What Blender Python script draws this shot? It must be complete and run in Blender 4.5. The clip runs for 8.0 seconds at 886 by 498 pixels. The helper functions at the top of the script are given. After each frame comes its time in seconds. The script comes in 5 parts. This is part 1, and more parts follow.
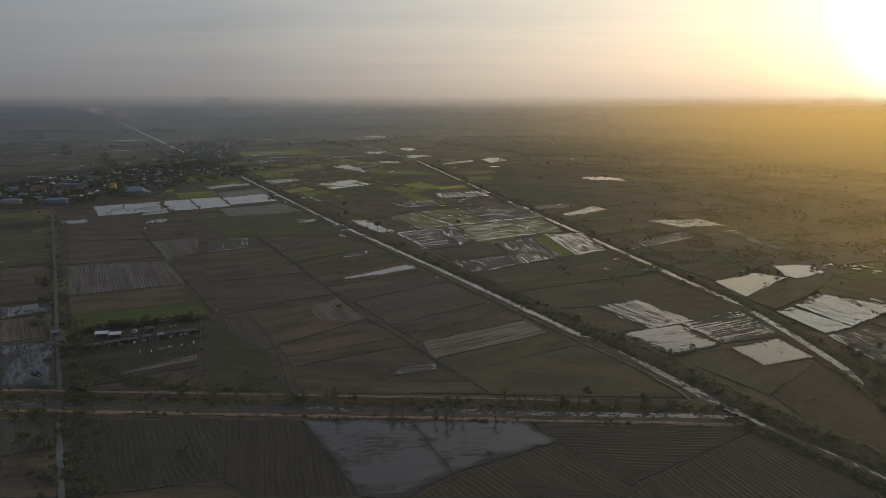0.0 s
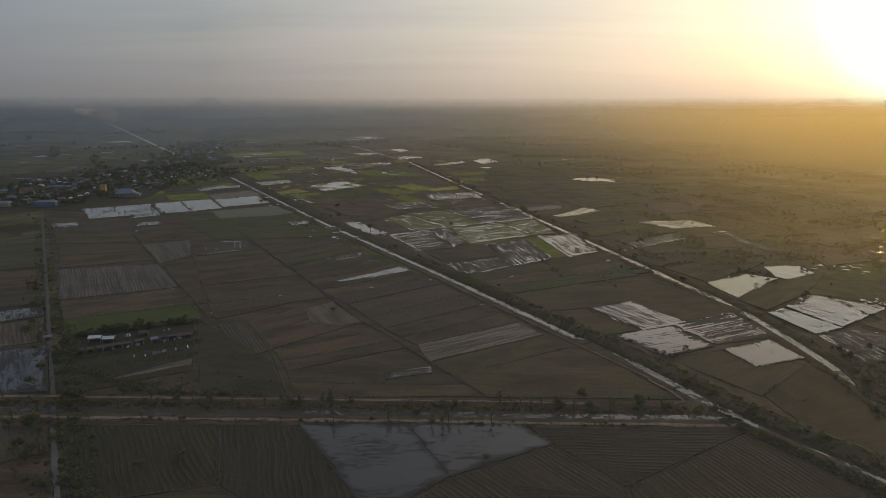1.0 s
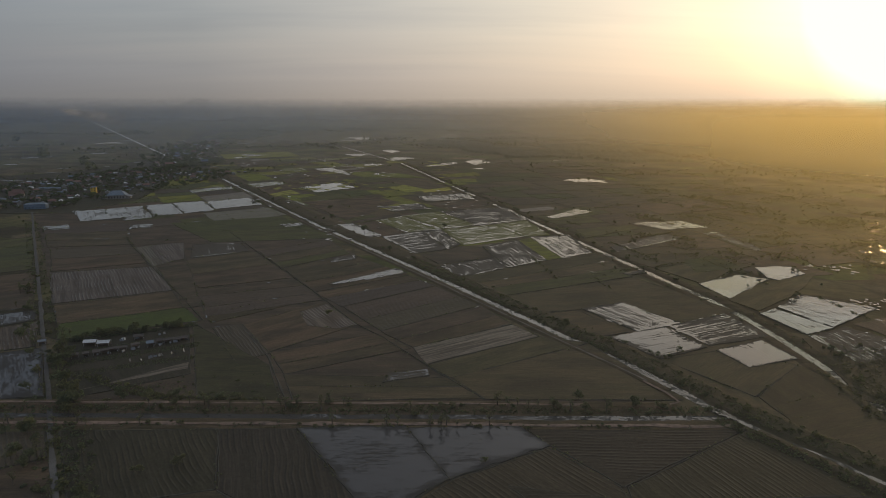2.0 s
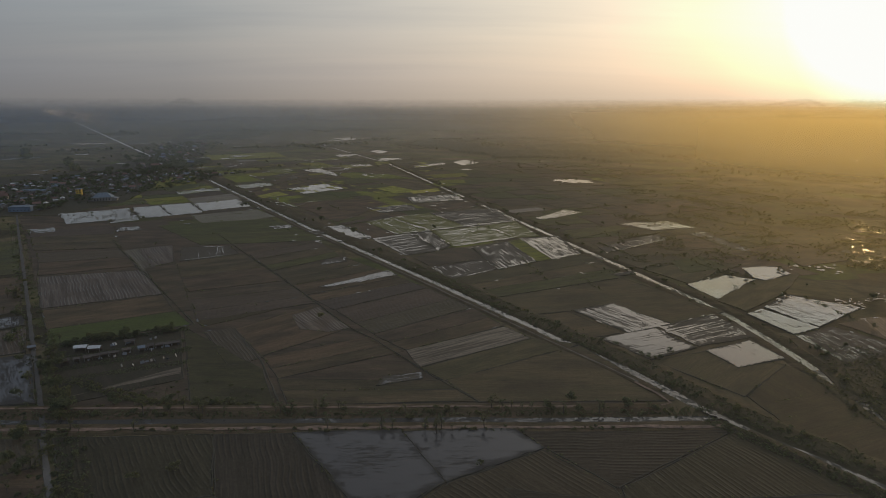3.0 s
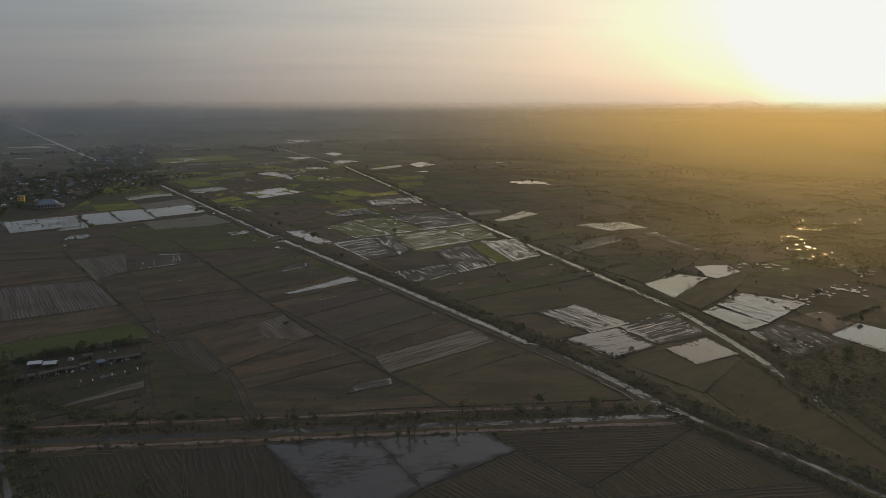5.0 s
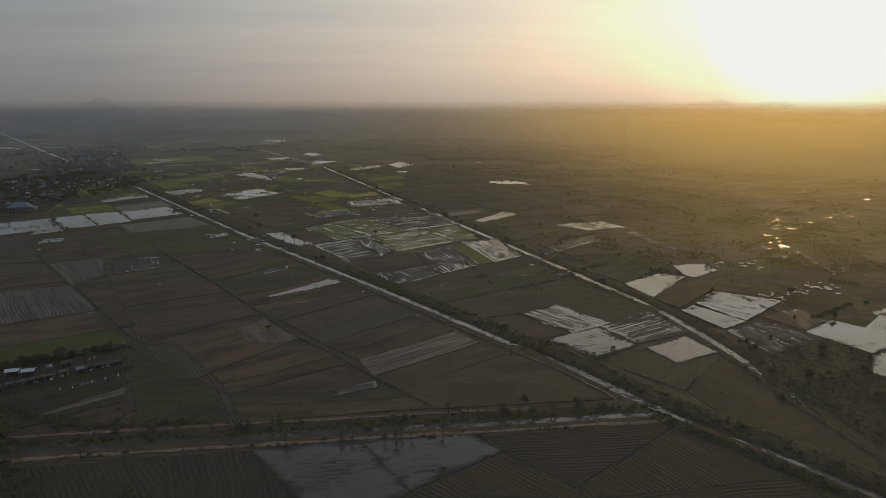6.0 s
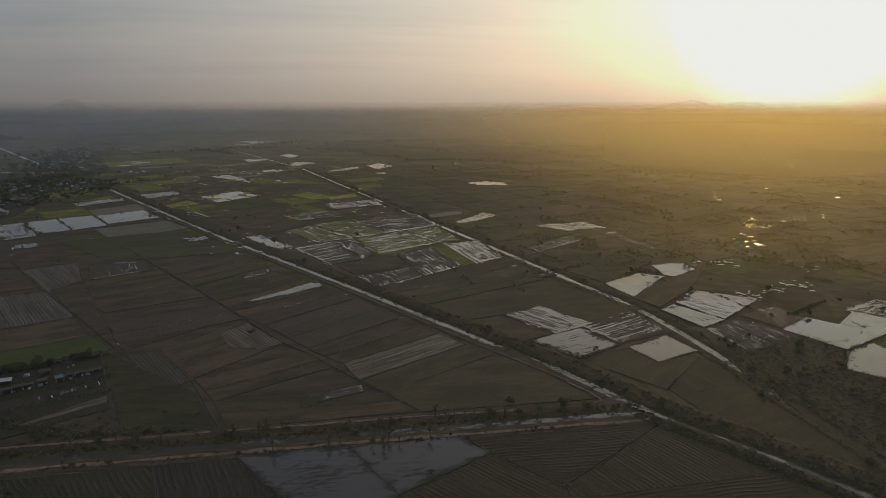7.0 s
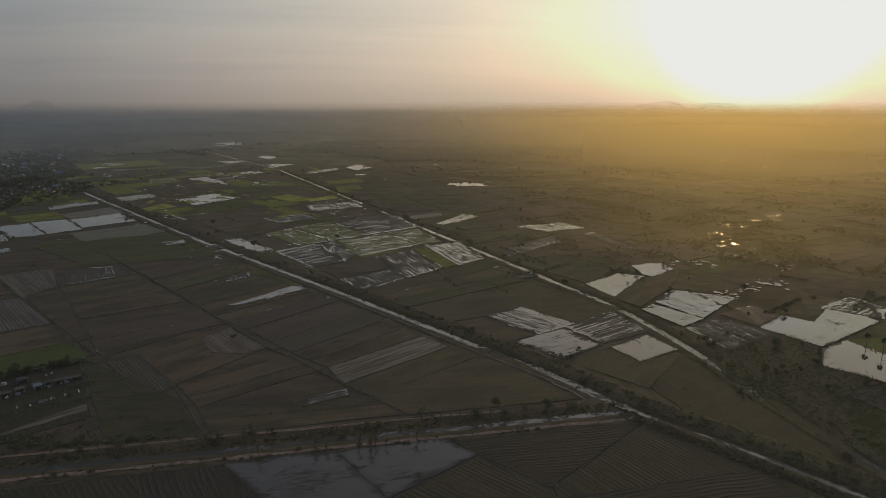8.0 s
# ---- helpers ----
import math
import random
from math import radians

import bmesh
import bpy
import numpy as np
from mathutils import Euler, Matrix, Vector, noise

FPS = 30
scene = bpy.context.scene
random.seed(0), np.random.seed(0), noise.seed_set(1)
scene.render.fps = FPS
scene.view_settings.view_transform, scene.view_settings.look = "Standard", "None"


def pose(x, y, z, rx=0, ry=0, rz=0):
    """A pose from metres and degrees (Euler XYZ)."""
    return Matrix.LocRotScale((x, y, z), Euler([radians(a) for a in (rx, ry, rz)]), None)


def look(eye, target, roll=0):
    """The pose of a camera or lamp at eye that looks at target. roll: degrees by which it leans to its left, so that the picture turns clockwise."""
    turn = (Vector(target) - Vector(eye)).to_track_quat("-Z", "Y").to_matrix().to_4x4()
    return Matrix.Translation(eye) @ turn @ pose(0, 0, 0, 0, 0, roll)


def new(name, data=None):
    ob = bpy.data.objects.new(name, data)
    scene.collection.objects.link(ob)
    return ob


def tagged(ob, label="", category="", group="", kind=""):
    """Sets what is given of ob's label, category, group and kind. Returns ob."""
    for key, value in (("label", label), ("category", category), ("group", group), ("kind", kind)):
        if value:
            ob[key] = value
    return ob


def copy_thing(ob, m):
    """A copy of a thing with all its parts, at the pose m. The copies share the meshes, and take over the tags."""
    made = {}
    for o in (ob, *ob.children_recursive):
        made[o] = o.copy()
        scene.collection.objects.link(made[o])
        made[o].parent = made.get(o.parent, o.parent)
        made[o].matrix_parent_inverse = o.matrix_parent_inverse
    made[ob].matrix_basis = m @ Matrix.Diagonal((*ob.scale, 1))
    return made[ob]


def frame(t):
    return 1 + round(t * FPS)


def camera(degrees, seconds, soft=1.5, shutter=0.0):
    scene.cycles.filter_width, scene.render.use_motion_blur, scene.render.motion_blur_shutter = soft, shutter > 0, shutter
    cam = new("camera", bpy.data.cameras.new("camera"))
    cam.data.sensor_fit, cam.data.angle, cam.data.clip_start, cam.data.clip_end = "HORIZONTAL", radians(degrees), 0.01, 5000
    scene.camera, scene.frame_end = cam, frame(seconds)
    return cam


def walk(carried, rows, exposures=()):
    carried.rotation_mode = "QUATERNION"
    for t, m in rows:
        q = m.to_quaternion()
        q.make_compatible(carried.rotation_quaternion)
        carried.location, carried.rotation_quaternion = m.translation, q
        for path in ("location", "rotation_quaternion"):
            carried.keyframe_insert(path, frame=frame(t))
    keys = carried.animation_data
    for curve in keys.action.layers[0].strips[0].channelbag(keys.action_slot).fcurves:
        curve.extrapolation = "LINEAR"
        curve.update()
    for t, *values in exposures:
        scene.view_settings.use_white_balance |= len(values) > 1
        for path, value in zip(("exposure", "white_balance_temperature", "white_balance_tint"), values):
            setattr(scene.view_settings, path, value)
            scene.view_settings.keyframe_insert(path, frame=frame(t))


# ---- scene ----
cam = camera(70.0, 8.0, soft=0.7)
PATH = [
    (0, (0.593, 2.592, 112.331), (0.617, 4.541, 111.881), 0.1),
    (0.5, (-0.215, 2.426, 112.865), (-0.178, 4.375, 112.417), 0.1),
    (1, (-1.091, 2.113, 113.626), (-1.039, 4.061, 113.178), 0.1),
    (1.5, (-2.21, 1.668, 114.247), (-2.143, 3.616, 113.8), 0.1),
    (3, (-6.151, 0.262, 117.004), (-6.03, 2.207, 116.556), 0.1),
    (3.5, (-7.479, -0.116, 117.763), (-7.322, 1.827, 117.315), 0.1),
    (4, (-8.828, -0.447, 118.501), (-8.635, 1.493, 118.053), 0.1),
    (4.5, (-10.395, -0.686, 119.175), (-10.167, 1.25, 118.729), 0.1),
    (6, (-14.218, -1.435, 121.673), (-13.889, 0.487, 121.225), 0.1),
    (6.5, (-15.669, -1.518, 122.362), (-15.307, 0.397, 121.915), 0.1),
    (7, (-16.983, -1.488, 123.051), (-16.587, 0.421, 122.604), 0.0),
    (7.5, (-18.268, -1.578, 123.704), (-17.839, 0.324, 123.258), 0.0),
    (8, (-19.616, -1.614, 124.214), (-19.154, 0.28, 123.769), 0.0),
]
walk(cam, [(t, look(eye, target, roll)) for t, eye, target, roll in PATH],
     exposures=((0, 0.10), (1.5, 0.07), (3, 0.02), (4.5, -0.05), (6, -0.13), (8, -0.23)))

# ---- light ----
SUN_AZ, SUN_EL = radians(39.5), radians(7.2)
SUN_DIR = Vector((math.sin(SUN_AZ) * math.cos(SUN_EL), math.cos(SUN_AZ) * math.cos(SUN_EL), math.sin(SUN_EL)))
sun_data = bpy.data.lights.new("sun", "SUN")
sun_data.energy, sun_data.angle, sun_data.color = 0.98, radians(9.0), (1.0, 0.66, 0.29)
sun = new("sun", sun_data)
sun.matrix_world = look(SUN_DIR * 400, (0, 0, 0))


class Nodes:
    """Short hand for building one node tree."""

    def __init__(self, tree):
        self.t = tree

    def add(self, kind, **kw):
        n = self.t.nodes.new(kind)
        for k, v in kw.items():
            if k == "inputs":
                for name, value in v.items():
                    if isinstance(value, bpy.types.NodeSocket):
                        self.t.links.new(value, n.inputs[name])
                    else:
                        n.inputs[name].default_value = value
            elif k == "operation":
                n.operation = v
            elif k == "data_type":
                n.data_type = v
            elif k == "blend_type":
                n.blend_type = v
            elif k == "distance":
                n.distance = v
            elif k == "feature":
                n.feature = v
            elif k == "clamp":
                n.use_clamp = v
        return n

    def math(self, op, a, b=0.0, c=0.0, clamp=False):
        return self.add("ShaderNodeMath", operation=op, clamp=clamp, inputs={0: a, 1: b, 2: c}).outputs[0]

    def vmath(self, op, a, b=(0, 0, 0)):
        return self.add("ShaderNodeVectorMath", operation=op, inputs={0: a, 1: b})

    def ramp(self, fac, *stops):
        n = self.add("ShaderNodeValToRGB", inputs={0: fac})
        e = n.color_ramp.elements
        while len(e) < len(stops):
            e.new(0.5)
        for el, (p, col) in zip(e, stops):
            el.position = p
            el.color = (*col, 1) if len(col) == 3 else col
        return n.outputs[0]

    def mix(self, fac, a, b, blend="MIX"):
        n = self.add("ShaderNodeMix", data_type="RGBA", blend_type=blend, inputs={0: fac})
        for s, v in ((6, a), (7, b)):
            if isinstance(v, bpy.types.NodeSocket):
                self.t.links.new(v, n.inputs[s])
            else:
                n.inputs[s].default_value = (*v, 1)
        return n.outputs[2]

    def noise(self, vec, scale, detail=4.0, rough=0.55):
        return self.add("ShaderNodeTexNoise", inputs={"Vector": vec, "Scale": scale, "Detail": detail, "Roughness": rough}).outputs[0]

    def scaled(self, vec, s):
        return self.vmath("MULTIPLY", vec, s).outputs[0]


def build_world():
    world = bpy.data.worlds.new("sky")
    scene.world = world
    world.use_nodes = True
    t = world.node_tree
    t.nodes.clear()
    N = Nodes(t)
    way = N.add("ShaderNodeTexCoord").outputs["Generated"]
    # hazy sky: brightness falls off with the angle from the sun
    dot = N.vmath("DOT_PRODUCT", way, tuple(SUN_DIR)).outputs["Value"]
    ang = N.math("DIVIDE", N.math("ARCCOSINE", dot), math.pi)
    q = 0.25
    glow = N.ramp(ang,
                  (0.00, (1.0, 0.98, 0.92)), (0.028, (0.48, 0.455, 0.37)), (0.050, (0.240, 0.222, 0.184)), (0.080, (0.190, 0.176, 0.150)),
                  (0.145, (0.156, 0.145, 0.127)), (0.24, (0.105, 0.102, 0.099)), (0.32, (0.067, 0.071, 0.076)), (0.40, (0.052, 0.058, 0.067)), (1.0, (0.090, 0.096, 0.105)))
    glow = N.vmath("SCALE", glow)
    glow.inputs["Scale"].default_value = 1 / q
    glow = glow.outputs[0]
    # thin streaky clouds
    sep = N.add("ShaderNodeSeparateXYZ", inputs={0: way})
    up = sep.outputs["Z"]
    flat = N.vmath("DIVIDE", way, N.add("ShaderNodeCombineXYZ", inputs={0: N.math("ADD", N.math("MAXIMUM", up, 0.0), 0.09), 1: N.math("ADD", N.math("MAXIMUM", up, 0.0), 0.09), 2: 1.0}).outputs[0]).outputs[0]
    cloud = N.noise(N.scaled(flat, (0.22, 1.0, 0.3)), 1.2, 5.0, 0.55)
    cloud = N.ramp(cloud, (0.32, (0.84, 0.86, 0.90)), (0.5, (1.0, 1.0, 1.0)), (0.68, (1.12, 1.08, 1.05)))
    cloud = N.mix(N.add("ShaderNodeMapRange", inputs={0: up, 1: 0.02, 2: 0.16, 3: 0.12, 4: 1.0}).outputs[0], (1, 1, 1), cloud)
    # the lowest air is redder and duller
    low = N.ramp(N.add("ShaderNodeMapRange", inputs={0: up, 1: -0.031, 2: 0.309, 3: 0.0, 4: 1.0}).outputs[0],
                 (0.0, (0.40, 0.35, 0.32)), (0.058, (0.76, 0.655, 0.56)), (0.12, (0.88, 0.80, 0.72)), (0.22, (0.97, 0.93, 0.89)), (0.45, (1.03, 1.05, 1.06)), (1.0, (0.95, 1.0, 1.08)))
    col = N.mix(1.0, N.mix(1.0, glow, cloud, "MULTIPLY"), low, "MULTIPLY")
    sky = N.add("ShaderNodeTexSky")
    sky.sky_type, sky.sun_disc, sky.sun_elevation, sky.sun_rotation = "NISHITA", False, SUN_EL, SUN_AZ
    sky.air_density, sky.dust_density = 1.5, 4.0
    both = N.mix(1.0, col, N.vmath("SCALE", sky.outputs[0]).outputs[0], "ADD")
    both.node.inputs[7].links[0].from_node.inputs["Scale"].default_value = 0.02
    both = N.vmath("MINIMUM", both, (0.97, 0.97, 0.93)).outputs[0]
    bg = N.add("ShaderNodeBackground", inputs={0: both, 1: 1.0})
    out = N.add("ShaderNodeOutputWorld")
    t.links.new(bg.outputs[0], out.inputs[0])


build_world()


# ---- materials ----
def material(name):
    m = bpy.data.materials.new(name)
    m.use_nodes = True
    m.node_tree.nodes.clear()
    N = Nodes(m.node_tree)
    out = N.add("ShaderNodeOutputMaterial")
    return m, N, out


def principled(N, out, **inputs):
    p = N.add("ShaderNodeBsdfPrincipled", inputs={k.replace("_", " "): v for k, v in inputs.items()})
    N.t.links.new(p.outputs[0], out.inputs[0])
    return p


def bump(N, height, strength, dist):
    return N.add("ShaderNodeBump", inputs={"Height": height, "Strength": strength, "Distance": dist}).outputs[0]


def object_space(N):
    """Local coordinates, shifted by a random amount for each object."""
    co = N.add("ShaderNodeTexCoord").outputs["Object"]
    rnd = N.add("ShaderNodeObjectInfo").outputs["Random"]
    off = N.add("ShaderNodeCombineXYZ", inputs={0: N.math("MULTIPLY", rnd, 311.0), 1: N.math("MULTIPLY", rnd, 173.0), 2: 0.0}).outputs[0]
    return co, N.vmath("ADD", co, off).outputs[0], rnd


def soil(name, dry, dark, tint, furrow=0.0, rough=0.75, tintmix=0.6, streak=(0.02, 0.35, 1.0), sheen=0.18, patch=0.035, edge=0.12, lines_pale=0.34):
    """Bare or grassy field: broad patches, streaks along the working direction, clods, and furrows."""
    m, N, out = material(name)
    co, off, rnd = object_space(N)
    broad = N.noise(N.scaled(off, (0.6, 1.6, 1)), patch, 6.0, 0.62)
    lines = N.noise(N.scaled(off, streak), 1.0, 7.0, 0.65)
    fine = N.noise(N.scaled(off, (0.10, 1.5, 1.0)), 1.0, 5.0, 0.65)
    clods = N.noise(off, 0.9, 7.0, 0.75)
    col = N.mix(N.ramp(broad, (0.5 - edge, (0, 0, 0)), (0.5 + edge, (1, 1, 1))), dark, dry)
    col = N.mix(N.math("MULTIPLY", N.ramp(lines, (0.42, (0, 0, 0)), (0.62, (1, 1, 1))), tintmix), col, tint)
    col = N.mix(0.5, col, N.ramp(clods, (0.32, (0.5, 0.5, 0.5)), (0.68, (1.5, 1.5, 1.5))), "MULTIPLY")
    col = N.mix(0.42, col, N.ramp(fine, (0.36, (0.58, 0.58, 0.58)), (0.64, (1.42, 1.42, 1.42))), "MULTIPLY")
    vary = N.ramp(rnd, (0.0, (0.78, 0.84, 0.70)), (0.3, (1.11, 1.01, 0.93)), (0.5, (0.87, 0.84, 0.87)), (0.75, (0.94, 0.99, 0.79)), (1.0, (1.20, 1.06, 1.0)))
    col = N.mix(1.0, N.mix(1.0, col, vary, "MULTIPLY"), (1.06, 0.95, 0.80), "MULTIPLY")
    height = N.math("ADD", N.math("MULTIPLY", clods, 0.25), N.math("MULTIPLY", lines, 0.4))
    if furrow:
        sep = N.add("ShaderNodeSeparateXYZ", inputs={0: co})
        wobble = N.math("MULTIPLY", N.noise(off, 0.03, 2.0), 5.0)
        y = N.math("ADD", sep.outputs["Y"], wobble)
        wave = N.math("ADD", N.math("MULTIPLY", N.math("SINE", N.math("MULTIPLY", y, 2 * math.pi / furrow)), 0.5), 0.5)
        fade = N.ramp(N.noise(off, 0.06, 3.0), (0.42, (0.08, 0.08, 0.08)), (0.56, (1, 1, 1)))
        # pale lines along the furrows, painting the sheen of wet soil into the colour
        wet = N.math("MULTIPLY", N.math("POWER", wave, 3.0), fade)
        col = N.mix(N.math("MULTIPLY", wet, lines_pale), col, tint)
        height = N.math("ADD", height, N.math("MULTIPLY", wet, 0.8))
    principled(N, out, Base_Color=col, Roughness=rough, Specular_IOR_Level=sheen, Specular_Tint=(1.0, 0.92, 0.78, 1), Normal=bump(N, height, 0.6, 0.4))
    return m


def wet_field(name, ground, cover, stretch, coat=0.6, bed=(0.05, 0.05, 0.05), turn=0.0, blend=(0.36, 0.40, 0.30)):
    """Standing water with mud and stubble showing through. The object's colour sets how much is under water; the rim is shallower."""
    m, N, out = material(name)
    co, off, rnd = object_space(N)
    if turn:
        off = N.add("ShaderNodeVectorRotate", inputs={"Vector": off, "Angle": -turn}).outputs[0]
    level = N.add("ShaderNodeSeparateColor", inputs={0: N.add("ShaderNodeObjectInfo").outputs["Color"]}).outputs[0]
    depth = N.add("ShaderNodeAttribute")
    depth.attribute_name = "shallow"
    level = N.math("SUBTRACT", level, N.math("MULTIPLY", depth.outputs["Fac"], 0.10))
    streaks = N.noise(N.scaled(off, stretch), 1.0, 8.0, 0.66)
    clumps = N.noise(N.scaled(off, (0.7, 1.2, 1)), 0.6, 9.0, 0.76)
    broad = N.noise(N.scaled(off, (0.7, 1.0, 1)), 0.06, 3.0, 0.6)
    crumbs = N.noise(N.scaled(off, (0.7, 1.6, 1)), 1.3, 6.0, 0.72)
    h = N.math("ADD", N.math("MULTIPLY", streaks, blend[0]), N.math("ADD", N.math("MULTIPLY", clumps, blend[1]), N.math("MULTIPLY", broad, blend[2])))
    h = N.math("ADD", h, N.math("MULTIPLY", N.math("SUBTRACT", crumbs, 0.5), 0.26))
    over = N.math("SUBTRACT", h, level)
    mud = N.add("ShaderNodeMapRange", inputs={0: over, 1: -0.006, 2: 0.014, 3: 0.0, 4: 1.0}).outputs[0]
    fine = N.noise(off, 2.0, 4.0, 0.7)
    mudcol = N.mix(N.ramp(fine, (0.3, (0, 0, 0)), (0.7, (1, 1, 1))), ground, cover)
    water = N.add("ShaderNodeBsdfPrincipled", inputs={"Base Color": (*bed, 1), "Roughness": 0.05, "IOR": 1.33, "Coat Weight": coat, "Coat Roughness": 0.03,
                                                     "Normal": bump(N, N.noise(off, 1.5, 2.0), 0.02, 0.02)})
    bank = N.add("ShaderNodeBsdfPrincipled", inputs={"Base Color": mudcol, "Roughness": 0.8, "Specular IOR Level": 0.15, "Normal": bump(N, fine, 0.5, 0.2)})
    mixed = N.add("ShaderNodeMixShader", inputs={0: mud, 1: water.outputs[0], 2: bank.outputs[0]})
    N.t.links.new(mixed.outputs[0], out.inputs[0])
    return m


def leaves(name, a, b):
    m, N, out = material(name)
    rnd = N.add("ShaderNodeObjectInfo").outputs["Random"]
    isl = N.add("ShaderNodeNewGeometry").outputs["Random Per Island"]
    col = N.mix(rnd, a, b)
    col = N.mix(1.0, col, N.ramp(isl, (0.0, (0.55, 0.55, 0.5)), (1.0, (1.4, 1.35, 1.2))), "MULTIPLY")
    p = N.add("ShaderNodeBsdfPrincipled", inputs={"Base Color": col, "Roughness": 0.6, "Specular IOR Level": 0.3})
    tr = N.add("ShaderNodeBsdfTranslucent", inputs={0: N.mix(1.0, col, (1.3, 1.45, 1.35), "MULTIPLY")})
    mixed = N.add("ShaderNodeMixShader", inputs={0: 0.62, 1: p.outputs[0], 2: tr.outputs[0]})
    N.t.links.new(mixed.outputs[0], out.inputs[0])
    return m


def surface(name, a, b, scale=1.0, rough=0.7, metal=0.0, bumpy=0.3, stretch=(1, 1, 1), spec=0.5):
    m, N, out = material(name)
    co, off, rnd = object_space(N)
    big = N.noise(N.scaled(off, stretch), 0.25 * scale, 3.0)
    fine = N.noise(N.scaled(off, stretch), 3.0 * scale, 5.0, 0.65)
    col = N.mix(N.ramp(N.math("ADD", N.math("MULTIPLY", big, 0.6), N.math("MULTIPLY", fine, 0.4)), (0.36, (0, 0, 0)), (0.64, (1, 1, 1))), a, b)
    principled(N, out, Base_Color=col, Roughness=rough, Metallic=metal, Specular_IOR_Level=spec, Normal=bump(N, fine, bumpy, 0.1))
    return m


def plain_ground():
    """The wide plain: a patchwork of dry fields with thin bunds between them."""
    m, N, out = material("plain_ground")
    pos = N.add("ShaderNodeNewGeometry").outputs["Position"]
    rot = N.add("ShaderNodeVectorRotate", inputs={"Vector": pos, "Angle": radians(30)}).outputs[0]
    cells = N.scaled(rot, (1 / 70, 1 / 46, 0.0))
    vor = N.add("ShaderNodeTexVoronoi", distance="CHEBYCHEV", inputs={"Vector": cells, "Scale": 1.0, "Randomness": 0.75})
    cellcol = N.add("ShaderNodeSeparateColor", inputs={0: vor.outputs["Color"]})
    edge = N.add("ShaderNodeTexVoronoi", feature="DISTANCE_TO_EDGE", inputs={"Vector": cells, "Scale": 1.0, "Randomness": 0.75}).outputs["Distance"]
    base = N.ramp(cellcol.outputs[0], (0.0, (0.030, 0.029, 0.021)), (0.25, (0.085, 0.074, 0.056)), (0.5, (0.050, 0.058, 0.028)), (0.75, (0.105, 0.09, 0.072)), (0.95, (0.065, 0.076, 0.034)), (1.0, (0.07, 0.09, 0.032)))
    broad = N.noise(pos, 0.006, 4.0)
    base = N.mix(0.6, base, N.ramp(broad, (0.3, (0.5, 0.55, 0.5)), (0.7, (1.3, 1.2, 1.1))), "MULTIPLY")
    mid = N.noise(N.scaled(rot, (0.05, 0.2, 0.1)), 1.0, 5.0, 0.6)
    base = N.mix(0.5, base, N.ramp(mid, (0.3, (0.6, 0.6, 0.6)), (0.7, (1.4, 1.35, 1.25))), "MULTIPLY")
    tuft = N.noise(N.scaled(rot, (0.022, 0.018, 0.05)), 1.0, 9.0, 0.75)
    base = N.mix(0.85, base, N.ramp(tuft, (0.36, (0.42, 0.45, 0.42)), (0.5, (1.0, 1.0, 1.0)), (0.66, (1.7, 1.6, 1.45))), "MULTIPLY")
    base = N.mix(1.0, base, (1.10, 1.06, 0.86), "MULTIPLY")
    base = N.mix(N.ramp(edge, (0.008, (0.5, 0.5, 0.5)), (0.03, (0, 0, 0))), base, (0.035, 0.037, 0.022))
    fine = N.noise(pos, 0.8, 6.0, 0.7)
    principled(N, out, Base_Color=base, Roughness=0.8, Specular_IOR_Level=0.16, Specular_Tint=(1.0, 0.78, 0.48, 1), Normal=bump(N, fine, 0.3, 0.2))
    return m


